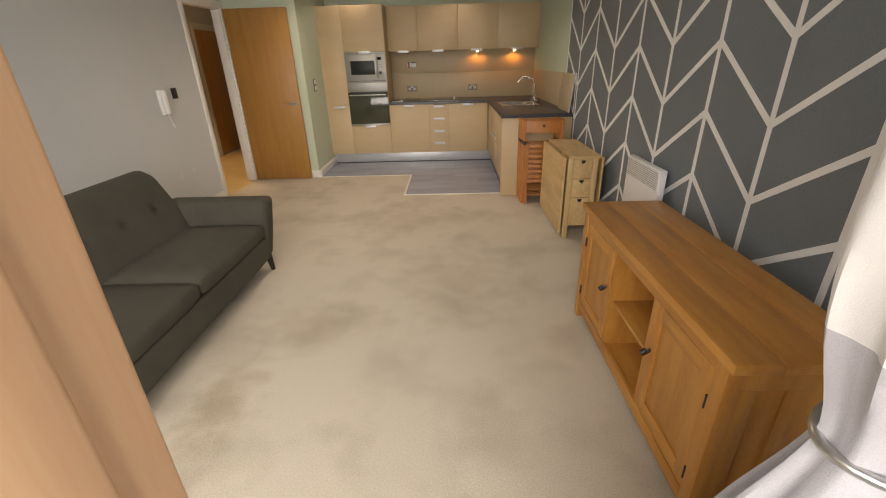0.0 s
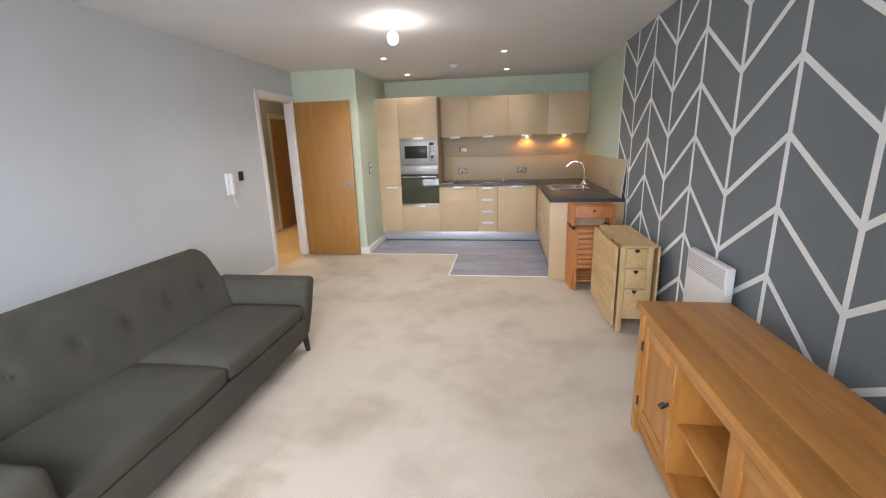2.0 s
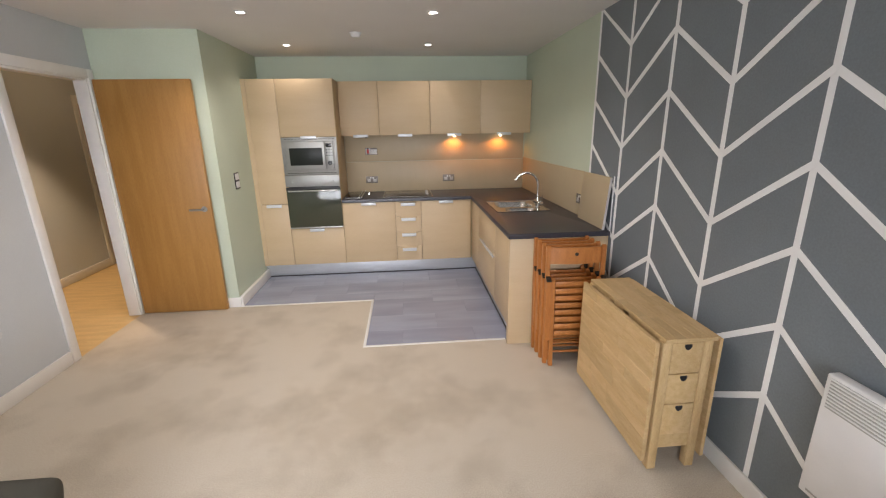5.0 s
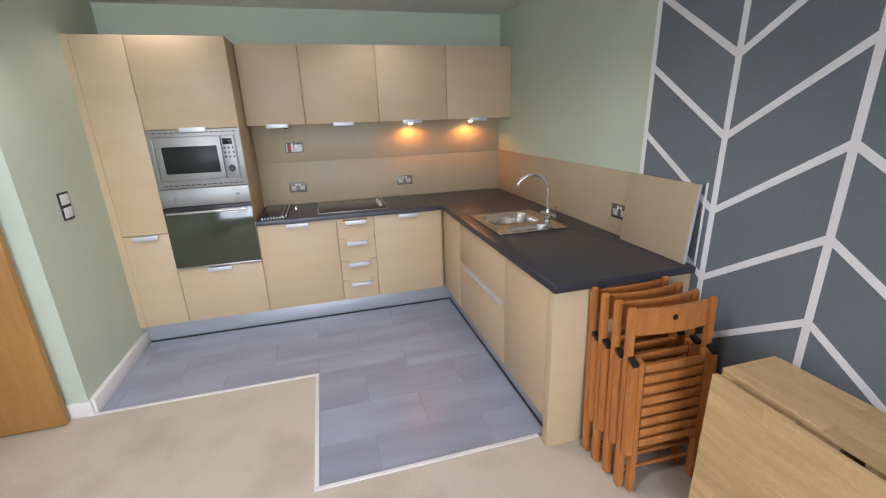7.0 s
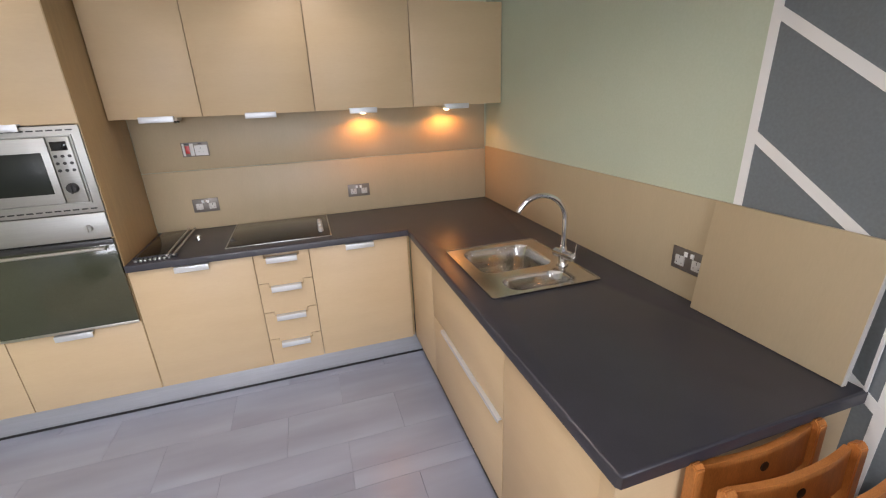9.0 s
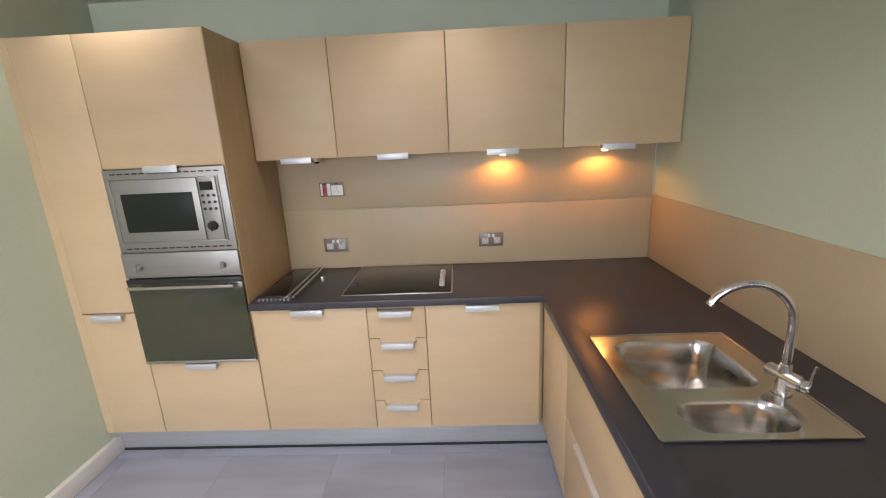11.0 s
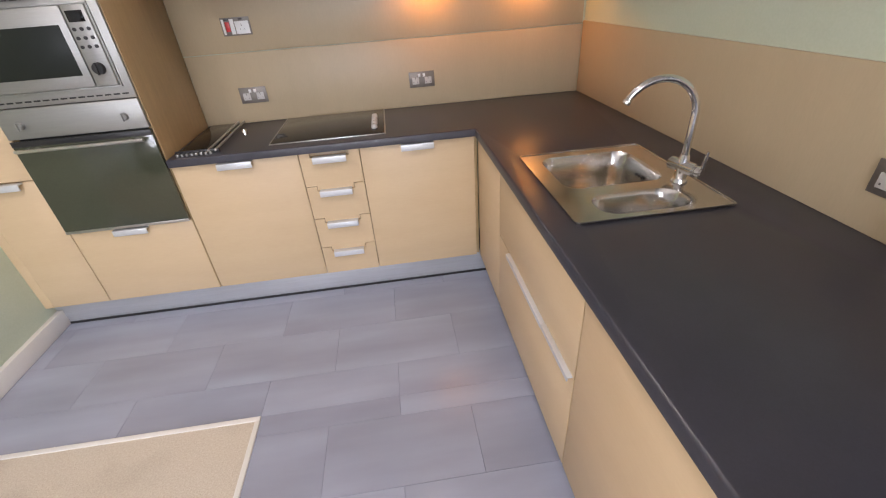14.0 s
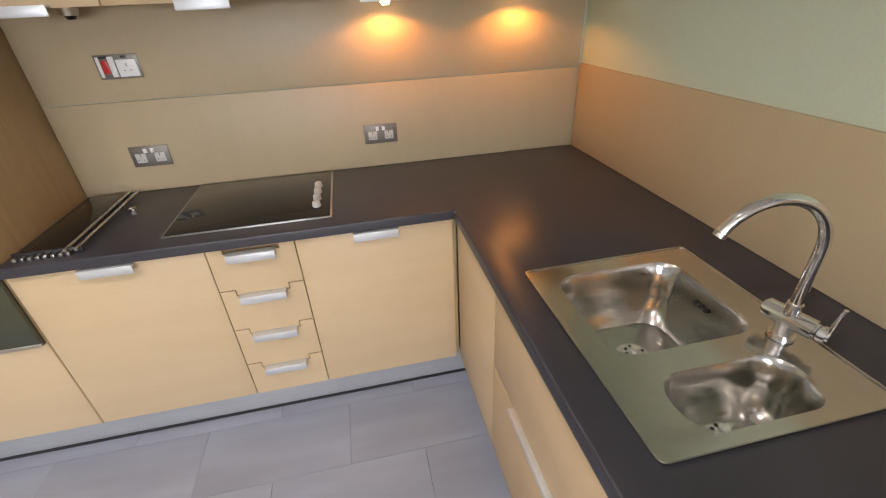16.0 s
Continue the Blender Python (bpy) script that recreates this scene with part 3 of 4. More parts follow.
def rounded(x0, x1, y0, y1, r, n=6):
    pts = []
    for cx, cy, a in ((x1 - r, y1 - r, 0), (x0 + r, y1 - r, 90), (x0 + r, y0 + r, 180), (x1 - r, y0 + r, 270)):
        for i in range(n + 1):
            t = radians(a + 90 * i / n)
            pts.append((cx + r * math.cos(t), cy + r * math.sin(t)))
    return pts


WT = 0.910
wt = plate([(0.002, -0.003), (0.002, -0.602), (1.484, -0.602), (1.484, -2.465), (1.492, -2.475), (RX - 0.003, -2.475), (RX - 0.003, -0.003)],
           [rounded(1.60, 2.04, -1.635, -1.085, 0.03)], 0.872, WT)
rim = [e for e in wt.edges if all(abs(v.co.z - WT) < 1e-5 for v in e.verts) and len(e.link_faces) == 2 and abs(e.link_faces[0].normal.dot(e.link_faces[1].normal)) < 0.5]
bmesh.ops.bevel(wt, geom=rim, offset=0.008, segments=3, affect="EDGES", profile=0.5)
tagged(finish("worktop", wt, WORKTOP), "dark brown-grey laminate L-shaped worktop with rounded edge", "worktop")

structure("splashback", block(0.003, RX - 0.014, -0.012, -0.001, WT + 0.001, 1.283, 0.001), SPLASH, "beige laminate splashback panel", "splashback")
structure("splashback", block(0.003, RX - 0.014, -0.012, -0.001, 1.287, 1.618, 0.001), SPLASH, "beige laminate splashback panel under wall cabinets", "splashback")
structure("splashback", block(RX - 0.012, RX - 0.001, -2.005, -0.013, WT + 0.001, 1.300, 0.001), SPLASH, "beige laminate splashback panel behind the sink", "splashback")
cut = thing("loose_panel", "loose beige laminate panel leaning on the worktop", "panel")
part("board", block(-0.008, 0.008, -0.236, 0.236, 0, 0.392, 0.001), SPLASH, cut)
part("edging", block(-0.0085, 0.0085, -0.2385, -0.236, 0, 0.392), INSERT, cut, "white edge strip")
cut.matrix_world = pose(RX - 0.046, -2.205, WT + 0.002, 0, 4.5, 0)

structure("trim", block(RX - 0.012, RX - 0.0045, -2.474, -2.466, 0.88, 1.315, 0.001), WHITE, "thin white trim strip at the splashback end", "trim")

# sink
sink = thing("sink", "stainless steel one-and-a-half bowl inset sink", "sink")
B1, B2 = (1.635, 1.992, -1.425, -1.118, 0.06), (1.67, 1.965, -1.624, -1.486, 0.06)
SZ = WT + 0.006
rimplate = plate(rounded(1.572, 2.072, -1.652, -1.065, 0.015), [rounded(*B1[:4], B1[4]), rounded(*B2[:4], B2[4])], SZ - 0.004, SZ)
part("rim", rimplate, SINK_STEEL, sink)
lip = plate(rounded(1.572, 2.072, -1.652, -1.065, 0.015), [rounded(1.578, 2.066, -1.646, -1.071, 0.012)], SZ - 0.001, SZ + 0.003)
bmesh.ops.bevel(lip, geom=[e for e in lip.edges if all(v.co.z > SZ + 0.002 for v in e.verts) and len(e.link_faces) == 2 and e.calc_face_angle(0) > 1], offset=0.0015, segments=2, affect="EDGES")
part("rim_lip", lip, SINK_STEEL, sink, "raised polished rim edge")


def bowl(name, x0, x1, y0, y1, r, depth):
    bm = bmesh.new()
    rings = []
    for inset, z in ((0.0, SZ), (0.006, SZ - 0.012), (0.012, SZ - 0.6 * depth), (0.02, SZ - 0.85 * depth), (0.04, SZ - depth), (0.075 if depth < 0.12 else 0.11, SZ - depth - 0.004)):
        inset = min(inset, (y1 - y0) / 2 - 0.012)
        rr = max(0.01, min(r, (y1 - y0) / 2 - inset - 0.001))
        rings.append([bm.verts.new((x, y, z)) for x, y in rounded(x0 + inset, x1 - inset, y0 + inset, y1 - inset, rr)])
    for a, b in zip(rings, rings[1:]):
        for i in range(len(a)):
            bm.faces.new((a[i], a[(i + 1) % len(a)], b[(i + 1) % len(b)], b[i]))
    bm.faces.new(rings[-1])
    ob = part(name, bm, SINK_STEEL, sink)
    cx, cy, cz = (x0 + x1) / 2, (y0 + y1) / 2, SZ - depth - 0.004
    big = 0.048 if depth > 0.15 else 0.040
    dr = cyl((cx, cy, cz), (cx, cy, cz + 0.005), big, big - 0.004, 28, 0.002)
    rod(dr, (cx, cy, cz + 0.004), (cx, cy, cz + 0.016), big * 0.72, big * 0.62, 24, 0.003)
    rod(dr, (cx, cy, cz + 0.014), (cx, cy, cz + 0.034), 0.009, 0.012, 16, 0.003)
    for k in range(8):
        q = 2 * math.pi * k / 8
        part("strainer_hole", cyl((cx + big * 0.48 * math.cos(q), cy + big * 0.48 * math.sin(q), cz + 0.0158), (cx + big * 0.48 * math.cos(q), cy + big * 0.48 * math.sin(q), cz + 0.0172), 0.0045, sides=10), BLACK, ob)
    part("drain", dr, DRAIN, ob)
    return ob


main_bowl = bowl("bowl", *B1, 0.18)
bowl("bowl", *B2, 0.14)
for i in range(3):
    part("overflow_slot", cyl((1.980, -1.29 + 0.018 * i, SZ - 0.05), (1.976, -1.29 + 0.018 * i, SZ - 0.05), 0.006, sides=12), BLACK, main_bowl)

tap = thing("tap", "chrome swan-neck mixer tap with side lever", "tap")
tx, ty = 2.01, -1.452
tbm = cyl((tx, ty, SZ), (tx, ty, SZ + 0.012), 0.027, 0.024, 24, 0.003)
rod(tbm, (tx, ty, SZ + 0.010), (tx, ty, SZ + 0.050), 0.019, 0.021, 24)
rod(tbm, (tx, ty, SZ + 0.050), (tx, ty, SZ + 0.092), 0.020, 0.0145, 24, 0.002)
part("base", tbm, CHROME, tap)
part("mixer_body", cyl((tx - 0.012, ty + 0.048, SZ + 0.052), (tx + 0.014, ty - 0.052, SZ + 0.052), 0.0215, 0.0215, 24, 0.005), CHROME, tap)
part("lever_cap", cyl((tx + 0.0145, ty - 0.054, SZ + 0.052), (tx + 0.019, ty - 0.072, SZ + 0.053), 0.020, 0.014, 24, 0.004), CHROME, tap)
arc = [(tx, ty, SZ + 0.07 + 0.02 * i) for i in range(8)]
for i in range(19):
    a = math.pi * i / 18 * 0.80
    arc.append((tx - 0.112 + 0.112 * math.cos(a), ty + 0.018 * (1 - math.cos(a)), SZ + 0.215 + 0.116 * math.sin(a)))
dx, dz = arc[-1][0] - arc[-2][0], arc[-1][2] - arc[-2][2]
arc.append((arc[-1][0] + dx * 0.7, arc[-1][1], arc[-1][2] + dz * 0.9))
spout = part("spout", tube(arc, 0.0115, 16), CHROME, tap)
ex, ey, ez = arc[-1]
part("aerator", cyl((ex, ey, ez), (ex + dx * 0.6, ey, ez + dz * 0.7), 0.0125, 0.0115, 16, 0.001), STEEL, spout)
part("lever", cyl((tx + 0.018, ty - 0.066, SZ + 0.060), (tx + 0.022, ty - 0.072, SZ + 0.122), 0.0055, 0.0042, 12, 0.001), CHROME, tap)

# hob and glass splash grill beside it
hob = thing("hob", "black glass ceramic hob with steel trim", "hob")
part("trim", block(0.463, 1.042, -0.530, -0.028, WT, WT + 0.005, 0.002), STEEL, hob)
hg = part("glass", block(0.470, 1.035, -0.523, -0.035, WT + 0.003, WT + 0.0075, 0.001), BLACK_GLASS, hob)
for i in range(4):
    y = -0.43 + 0.068 * i
    part("knob", cyl((0.985, y, WT + 0.0075), (0.985, y, WT + 0.030), 0.017, 0.014, 20, 0.003), INSERT, hob)
grill = thing("extractor_vent", "slim dark glass countertop vent with steel bars", "extractor")
part("glass", block(0.035, 0.175, -0.545, -0.035, WT, WT + 0.010, 0.002), BLACK_GLASS, grill)
for x in (0.190, 0.222):
    part("bar", cyl((x, -0.56, WT + 0.016), (x, -0.045, WT + 0.016), 0.006), STEEL, grill)
for i in range(8):
    x = 0.04 + 0.022 * i
    part("tooth", block(x, x + 0.012, -0.572, -0.548, WT, WT + 0.012, 0.002), STEEL, grill)
part("rail", block(0.030, 0.235, -0.549, -0.541, WT, WT + 0.02, 0.002), BLACK, grill)
part("knob", cyl((0.285, -0.27, WT), (0.285, -0.27, WT + 0.028), 0.017, 0.013, 16, 0.003), CHROME, grill)

# sockets and switches
def outlet(name, label, category, m, width, height, plate_mat, rockers):
    """A wall plate in its own plane: x along the wall, z up, facing -y."""
    ob = thing(name, label, category)
    part("plate", block(-width / 2, width / 2, -0.006, 0.0, -height / 2, height / 2, 0.002), plate_mat, ob)
    for x, z, w, h, mat in rockers:
        part("rocker" if w > 0.006 else "pin_slot", block(x - w / 2, x + w / 2, -0.0095, -0.004, z - h / 2, z + h / 2, 0.0008), mat, ob)
    ob.matrix_world = m
    return ob


def pins(cx):
    return [(cx, 0.006, 0.005, 0.014, BLACK), (cx - 0.011, -0.014, 0.0059, 0.006, BLACK), (cx + 0.011, -0.014, 0.0059, 0.006, BLACK)]


double = [(-0.037, -0.006, 0.040, 0.038, INSERT), (0.037, -0.006, 0.040, 0.038, INSERT), (-0.014, 0.024, 0.014, 0.018, WHITE), (0.014, 0.024, 0.014, 0.018, WHITE)]
cooker = [(-0.042, 0.0, 0.022, 0.046, RED), (-0.0625, 0, 0.011, 0.072, WHITE), (-0.018, 0, 0.020, 0.072, WHITE), (0.032, -0.006, 0.070, 0.060, WHITE), (-0.042, 0.034, 0.028, 0.008, BLACK), (0.03, 0.034, 0.02, 0.008, BLACK)] + pins(0.03)
outlet("cooker_switch", "steel cooker switch with red rocker and socket", "switch", pose(0.322, -0.012, 1.411), 0.15, 0.086, SOCKET, cooker)
outlet("wall_socket", "brushed steel double wall socket", "socket", pose(0.310, -0.012, 1.062), 0.15, 0.086, SOCKET, double + pins(-0.037) + pins(0.037))
outlet("wall_socket", "brushed steel double wall socket", "socket", pose(1.283, -0.012, 1.062), 0.15, 0.086, SOCKET, double + pins(-0.037) + pins(0.037))
outlet("wall_socket", "brushed steel double wall socket", "socket", pose(RX - 0.012, -1.90, 1.058, 0, 0, -90), 0.15, 0.086, SOCKET, double + pins(-0.037) + pins(0.037))
outlet("light_switch", "pair of white rocker switches in black frames", "switch", pose(RETX, -1.04, 1.202, 0, 0, 90), 0.112, 0.162, BLACK,
       [(0, 0.039, 0.084, 0.060, WHITE), (0, -0.039, 0.084, 0.060, WHITE)])
outlet("light_switch", "black square wall switch plate", "switch", pose(LX, -2.805, 1.24, 0, 0, 90), 0.088, 0.1, BLACK, [(0, 0, 0.06, 0.066, BLACK)])

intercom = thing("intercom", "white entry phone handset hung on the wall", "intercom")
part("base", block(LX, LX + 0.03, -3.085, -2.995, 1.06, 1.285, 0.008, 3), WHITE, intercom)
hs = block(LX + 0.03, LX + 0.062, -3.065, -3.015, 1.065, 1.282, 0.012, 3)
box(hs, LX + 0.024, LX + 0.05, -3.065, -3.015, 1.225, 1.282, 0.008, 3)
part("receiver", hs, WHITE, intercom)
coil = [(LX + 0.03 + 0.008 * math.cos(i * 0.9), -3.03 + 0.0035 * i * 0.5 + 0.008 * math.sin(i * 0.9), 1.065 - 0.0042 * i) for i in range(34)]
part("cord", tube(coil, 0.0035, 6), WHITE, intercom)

# filler patches left on the grey wall
for py, pz, r in ((-3.056, 0.454, 0.032), (-2.81, 0.463, 0.022)):
    blob = [(py + r * (1 + 0.25 * math.sin(3 * a)) * math.cos(a), pz + 1.2 * r * (1 + 0.2 * math.cos(2 * a)) * math.sin(a)) for a in [i * math.pi / 10 for i in range(20)]]
    patch = structure("trim", prism(blob, LX - 0.001, LX + 0.0012, "x"), FILLER, "small white filler patch on the grey wall", "filler patch")

# ceiling fittings
for sx, sy in SPOTS:
    s = thing("downlight", "lit recessed ceiling downlight with white ring", "ceiling light", "ceiling downlights", (sx, sy, CEIL))
    ring = plate([(0.045 * math.cos(a * math.pi / 12), 0.045 * math.sin(a * math.pi / 12)) for a in range(24)],
                 [[(0.03 * math.cos(a * math.pi / 12), 0.03 * math.sin(a * math.pi / 12)) for a in range(24)]], -0.006, 0.0)
    part("ring", ring, WHITE, s)
    part("bulb", cyl((0, 0, -0.004), (0, 0, 0), 0.029, sides=24), BULB, s)
bl = thing("ceiling_bulb", "lit bare bulb hanging from a ceiling rose", "ceiling light")
part("rose", cyl((0.08, -3.38, CEIL), (0.08, -3.38, CEIL - 0.03), 0.05, 0.035, 24, 0.004), WHITE, bl)
part("holder", cyl((0.08, -3.38, CEIL - 0.03), (0.08, -3.38, CEIL - 0.09), 0.018, 0.02, 16), WHITE, bl)
bb = bmesh.new()
bmesh.ops.create_uvsphere(bb, u_segments=20, v_segments=14, radius=0.042, matrix=Matrix.Translation((0.08, -3.38, CEIL - 0.132)))
for v in bb.verts:
    if v.co.z > CEIL - 0.132:
        k = (v.co.z - (CEIL - 0.132)) / 0.035
        v.co.x, v.co.y = 0.08 + (v.co.x - 0.08) * (1 + 0.2 * k), -3.38 + (v.co.y + 3.38) * (1 + 0.2 * k)
        v.co.z += 0.012 * k
part("bulb", bb, CEILING_BULB, bl)
sm = thing("smoke_alarm", "white round ceiling smoke alarm", "smoke alarm")
part("base", cyl((0.345, -1.26, CEIL), (0.345, -1.26, CEIL - 0.012), 0.055, 0.055, 28, 0.003), WHITE, sm)
part("cover", cyl((0.345, -1.26, CEIL - 0.012), (0.345, -1.26, CEIL - 0.038), 0.048, 0.036, 28, 0.006), WHITE, sm)

# small lamps under the wall cabinets
for sx, lit in ((0.28, False), (1.35, True), (1.92, True)):
    u = thing("cabinet_light", ("lit" if lit else "unlit") + " small round light under wall cabinet", "light", "cabinet lights")
    part("rim", cyl((sx, -0.112, 1.62), (sx, -0.112, 1.584), 0.032, 0.026, 24, 0.003), STEEL, u)
    part("bulb", cyl((sx, -0.112, 1.586), (sx, -0.112, 1.573), 0.020, 0.012, sides=20), WARM_BULB if lit else BLACK_GLASS, u)


# ---- sofa ----
def soft_box(x0, x1, y0, y1, z0, z1, r, crown=0.0, seg=4):
    bm = bmesh.new()
    t = bmesh.new()
    bmesh.ops.create_cube(t, size=1.0)
    bmesh.ops.subdivide_edges(t, edges=t.edges[:], cuts=7, use_grid_fill=True)
    sx, sy, sz = x1 - x0, y1 - y0, z1 - z0
    c = Vector(((x0 + x1) / 2, (y0 + y1) / 2, (z0 + z1) / 2))
    for v in t.verts:
        p = Vector((v.co.x * sx, v.co.y * sy, v.co.z * sz))
        q = Vector((max(-sx / 2 + r, min(sx / 2 - r, p.x)), max(-sy / 2 + r, min(sy / 2 - r, p.y)), max(-sz / 2 + r, min(sz / 2 - r, p.z))))
        d = p - q
        if d.length > 1e-6:
            p = q + d.normalized() * min(d.length, r)
        if crown and v.co.z > 0.4:
            p.z += crown * (1 - (2 * v.co.x) ** 2) * (1 - (2 * v.co.y) ** 4)
        v.co = c + p
    merge(bm, t)
    return bm


def smooth_sub(ob, n=1):
    mod = ob.modifiers.new("round", "SUBSURF")
    mod.levels = mod.render_levels = n
    return ob


sofa = thing("sofa", "grey-brown fabric three-seat sofa with button-tufted back", "sofa")
SX, SY0, SY1 = -0.468, -6.26, -4.19       # front, near end, far end
part("base", soft_box(-1.30, SX, SY0 + 0.13, SY1 - 0.13, 0.11, 0.30, 0.03), SOFA, sofa)
mid = (SY0 + SY1) / 2
for y0, y1 in ((SY0 + 0.14, mid - 0.002), (mid + 0.002, SY1 - 0.14)):
    part("seat_cushion", soft_box(-1.05, SX + 0.005, y0, y1, 0.285, 0.405, 0.045, 0.025), SOFA, sofa)
# backrest: a padded slab that leans back, dimpled where the buttons sit
bk = bmesh.new()
NY, NZ = 72, 20
BUT = [SY0 + 0.22 + (SY1 - SY0 - 0.54) * i / 5 for i in range(6)]
grids = []
for side in (0, 1):
    rows_ = []
    for j in range(NZ + 1):
        v = j / NZ
        row = []
        for i in range(NY + 1):
            u = i / NY
            end = min(u, 1 - u)
            y = SY0 + 0.03 + (SY1 - SY0 - 0.06) * u
            taper = 0.09 * v
            y = y + (taper if u < 0.5 else -taper) * max(0, 1 - end / 0.5) ** 2
            z = 0.30 + 0.52 * v
            rnd = 1 - (1 - min(1, end / 0.03)) ** 2
            rz = 1 - max(0, (v - 0.86) / 0.14) ** 2.4
            thick = 0.085 * (0.25 + 0.75 * rnd) * (0.25 + 0.75 * rz)
            x = -1.00 - 0.20 * v - 0.085
            if side == 0:
                x += thick
                for b in BUT:
                    d2 = (y - b) ** 2 + (z - 0.590) ** 2
                    x -= 0.022 * math.exp(-d2 / 0.0011) + 0.006 * math.exp(-d2 / 0.02)
            else:
                x -= thick
            row.append(bk.verts.new((x, y, z - 0.03 * (1 - rnd) * v)))
        rows_.append(row)
    grids.append(rows_)
for s, rows_ in enumerate(grids):
    for j in range(NZ):
        for i in range(NY):
            f = (rows_[j][i], rows_[j][i + 1], rows_[j + 1][i + 1], rows_[j + 1][i])
            bk.faces.new(f if s else f[::-1])
a, b = grids
for i in range(NY):
    bk.faces.new((a[NZ][i], a[NZ][i + 1], b[NZ][i + 1], b[NZ][i]))
    bk.faces.new((a[0][i + 1], a[0][i], b[0][i], b[0][i + 1]))
for j in range(NZ):
    bk.faces.new((a[j][0], a[j + 1][0], b[j + 1][0], b[j][0]))
    bk.faces.new((a[j + 1][NY], a[j][NY], b[j][NY], b[j + 1][NY]))
back = part("backrest", bk, SOFA, sofa)
for yb in BUT:
    btn = cyl((-1.127, yb, 0.590), (-1.119, yb, 0.593), 0.012, 0.009, 12, 0.002)
    part("button", btn, SOFA_DARK, back)


def arm(y_in, out):
    """An arm that flares outward and drops a little to the back; out is +1 or -1 along y."""
    t = bmesh.new()
    bmesh.ops.create_cube(t, size=1.0)
    bmesh.ops.subdivide_edges(t, edges=t.edges[:], cuts=1, use_grid_fill=True)
    for v in t.verts:
        u, w, h = v.co.x + 0.5, v.co.y * out + 0.5, v.co.z + 0.5
        x = -1.22 + (SX + 0.03 + 1.22) * u
        z = 0.11 + h * 0.46
        y = y_in + out * (w * (0.14 + 0.03 * h) + 0.055 * h - 0.03)
        if u > 0.9:
            x += -0.05 * (1 - h) + 0.012 * (0.5 - abs(h - 0.5))
        v.co = (x, y, z)
    bmesh.ops.bevel(t, geom=[e for e in t.edges if e.calc_face_angle(0) > 0.7], offset=0.048, segments=5, affect="EDGES", profile=0.55)
    bm = bmesh.new()
    merge(bm, t)
    return part("armrest", bm, SOFA, sofa)


arm(SY0 + 0.155, -1)
arm(SY1 - 0.155, 1)
for lx, ly, sgn in ((-0.505, SY0 + 0.12, -1), (-0.505, SY1 - 0.12, 1), (-1.18, SY0 + 0.10, -1), (-1.18, SY1 - 0.14, 1)):
    part("leg", cyl((lx + 0.012, ly + 0.012 * sgn, 0.0), (lx, ly, 0.14), 0.017, 0.027, 16, 0.002), LEGWOOD, sofa, "tapered black wooden leg")

# ---- television sideboard ----
tv = thing("tv_sideboard", "honey oak sideboard with two doors and open shelf", "sideboard")
VX0, VX1, VY0, VY1, VH = 1.692, 2.11, -6.315, -4.965, 0.715
xa = VX0 - 0.012
for wd in (0.135, 0.16, VX1 + 0.022 - VX0 - 0.295):
    part("top_plank", block(xa, xa + wd - 0.0008, VY0 - 0.03, VY1 + 0.03, VH - 0.035, VH, 0.004, 3), OAK, tv)
    xa += wd
for y in (VY0, VY1 - 0.055):
    for x in (VX0, VX1 - 0.05):
        part("leg", block(x, x + 0.05, y, y + 0.055, 0, VH - 0.035, 0.005), OAK_UP, tv)
part("front_rail", block(VX0 + 0.006, VX0 + 0.03, VY0 + 0.055, VY1 - 0.055, VH - 0.085, VH - 0.036, 0.002), OAK, tv)
part("bottom_rail", block(VX0 + 0.006, VX0 + 0.03, VY0 + 0.055, VY1 - 0.055, 0.055, 0.115, 0.002), OAK, tv)
part("bottom", block(VX0 + 0.03, VX1 - 0.012, VY0 + 0.02, VY1 - 0.02, 0.09, 0.11), OAK, tv)
part("back", block(VX1 - 0.012, VX1 - 0.002, VY0 + 0.05, VY1 - 0.05, 0.06, VH - 0.036), OAK, tv)
for y in (VY0 + 0.014, VY1 - 0.034):
    sd = part("side_panel", block(VX0 + 0.05, VX1 - 0.05, y, y + 0.02, 0.07, VH - 0.036, 0.002), OAK_UP, tv)
    for x0, x1, z0, z1 in ((VX0 + 0.05, VX1 - 0.05, VH - 0.12, VH - 0.037), (VX0 + 0.05, VX1 - 0.05, 0.06, 0.13), (VX0 + 0.05, VX0 + 0.10, 0.13, VH - 0.12), (VX1 - 0.10, VX1 - 0.05, 0.13, VH - 0.12), ((VX0 + VX1) / 2 - 0.025, (VX0 + VX1) / 2 + 0.025, 0.13, VH - 0.12)):
        ye = y - 0.010 if y < -5.5 else y + 0.02
        part("side_stile", block(x0, x1, ye, ye + 0.010, z0, z1, 0.002), OAK_UP, sd)
dw = 0.40
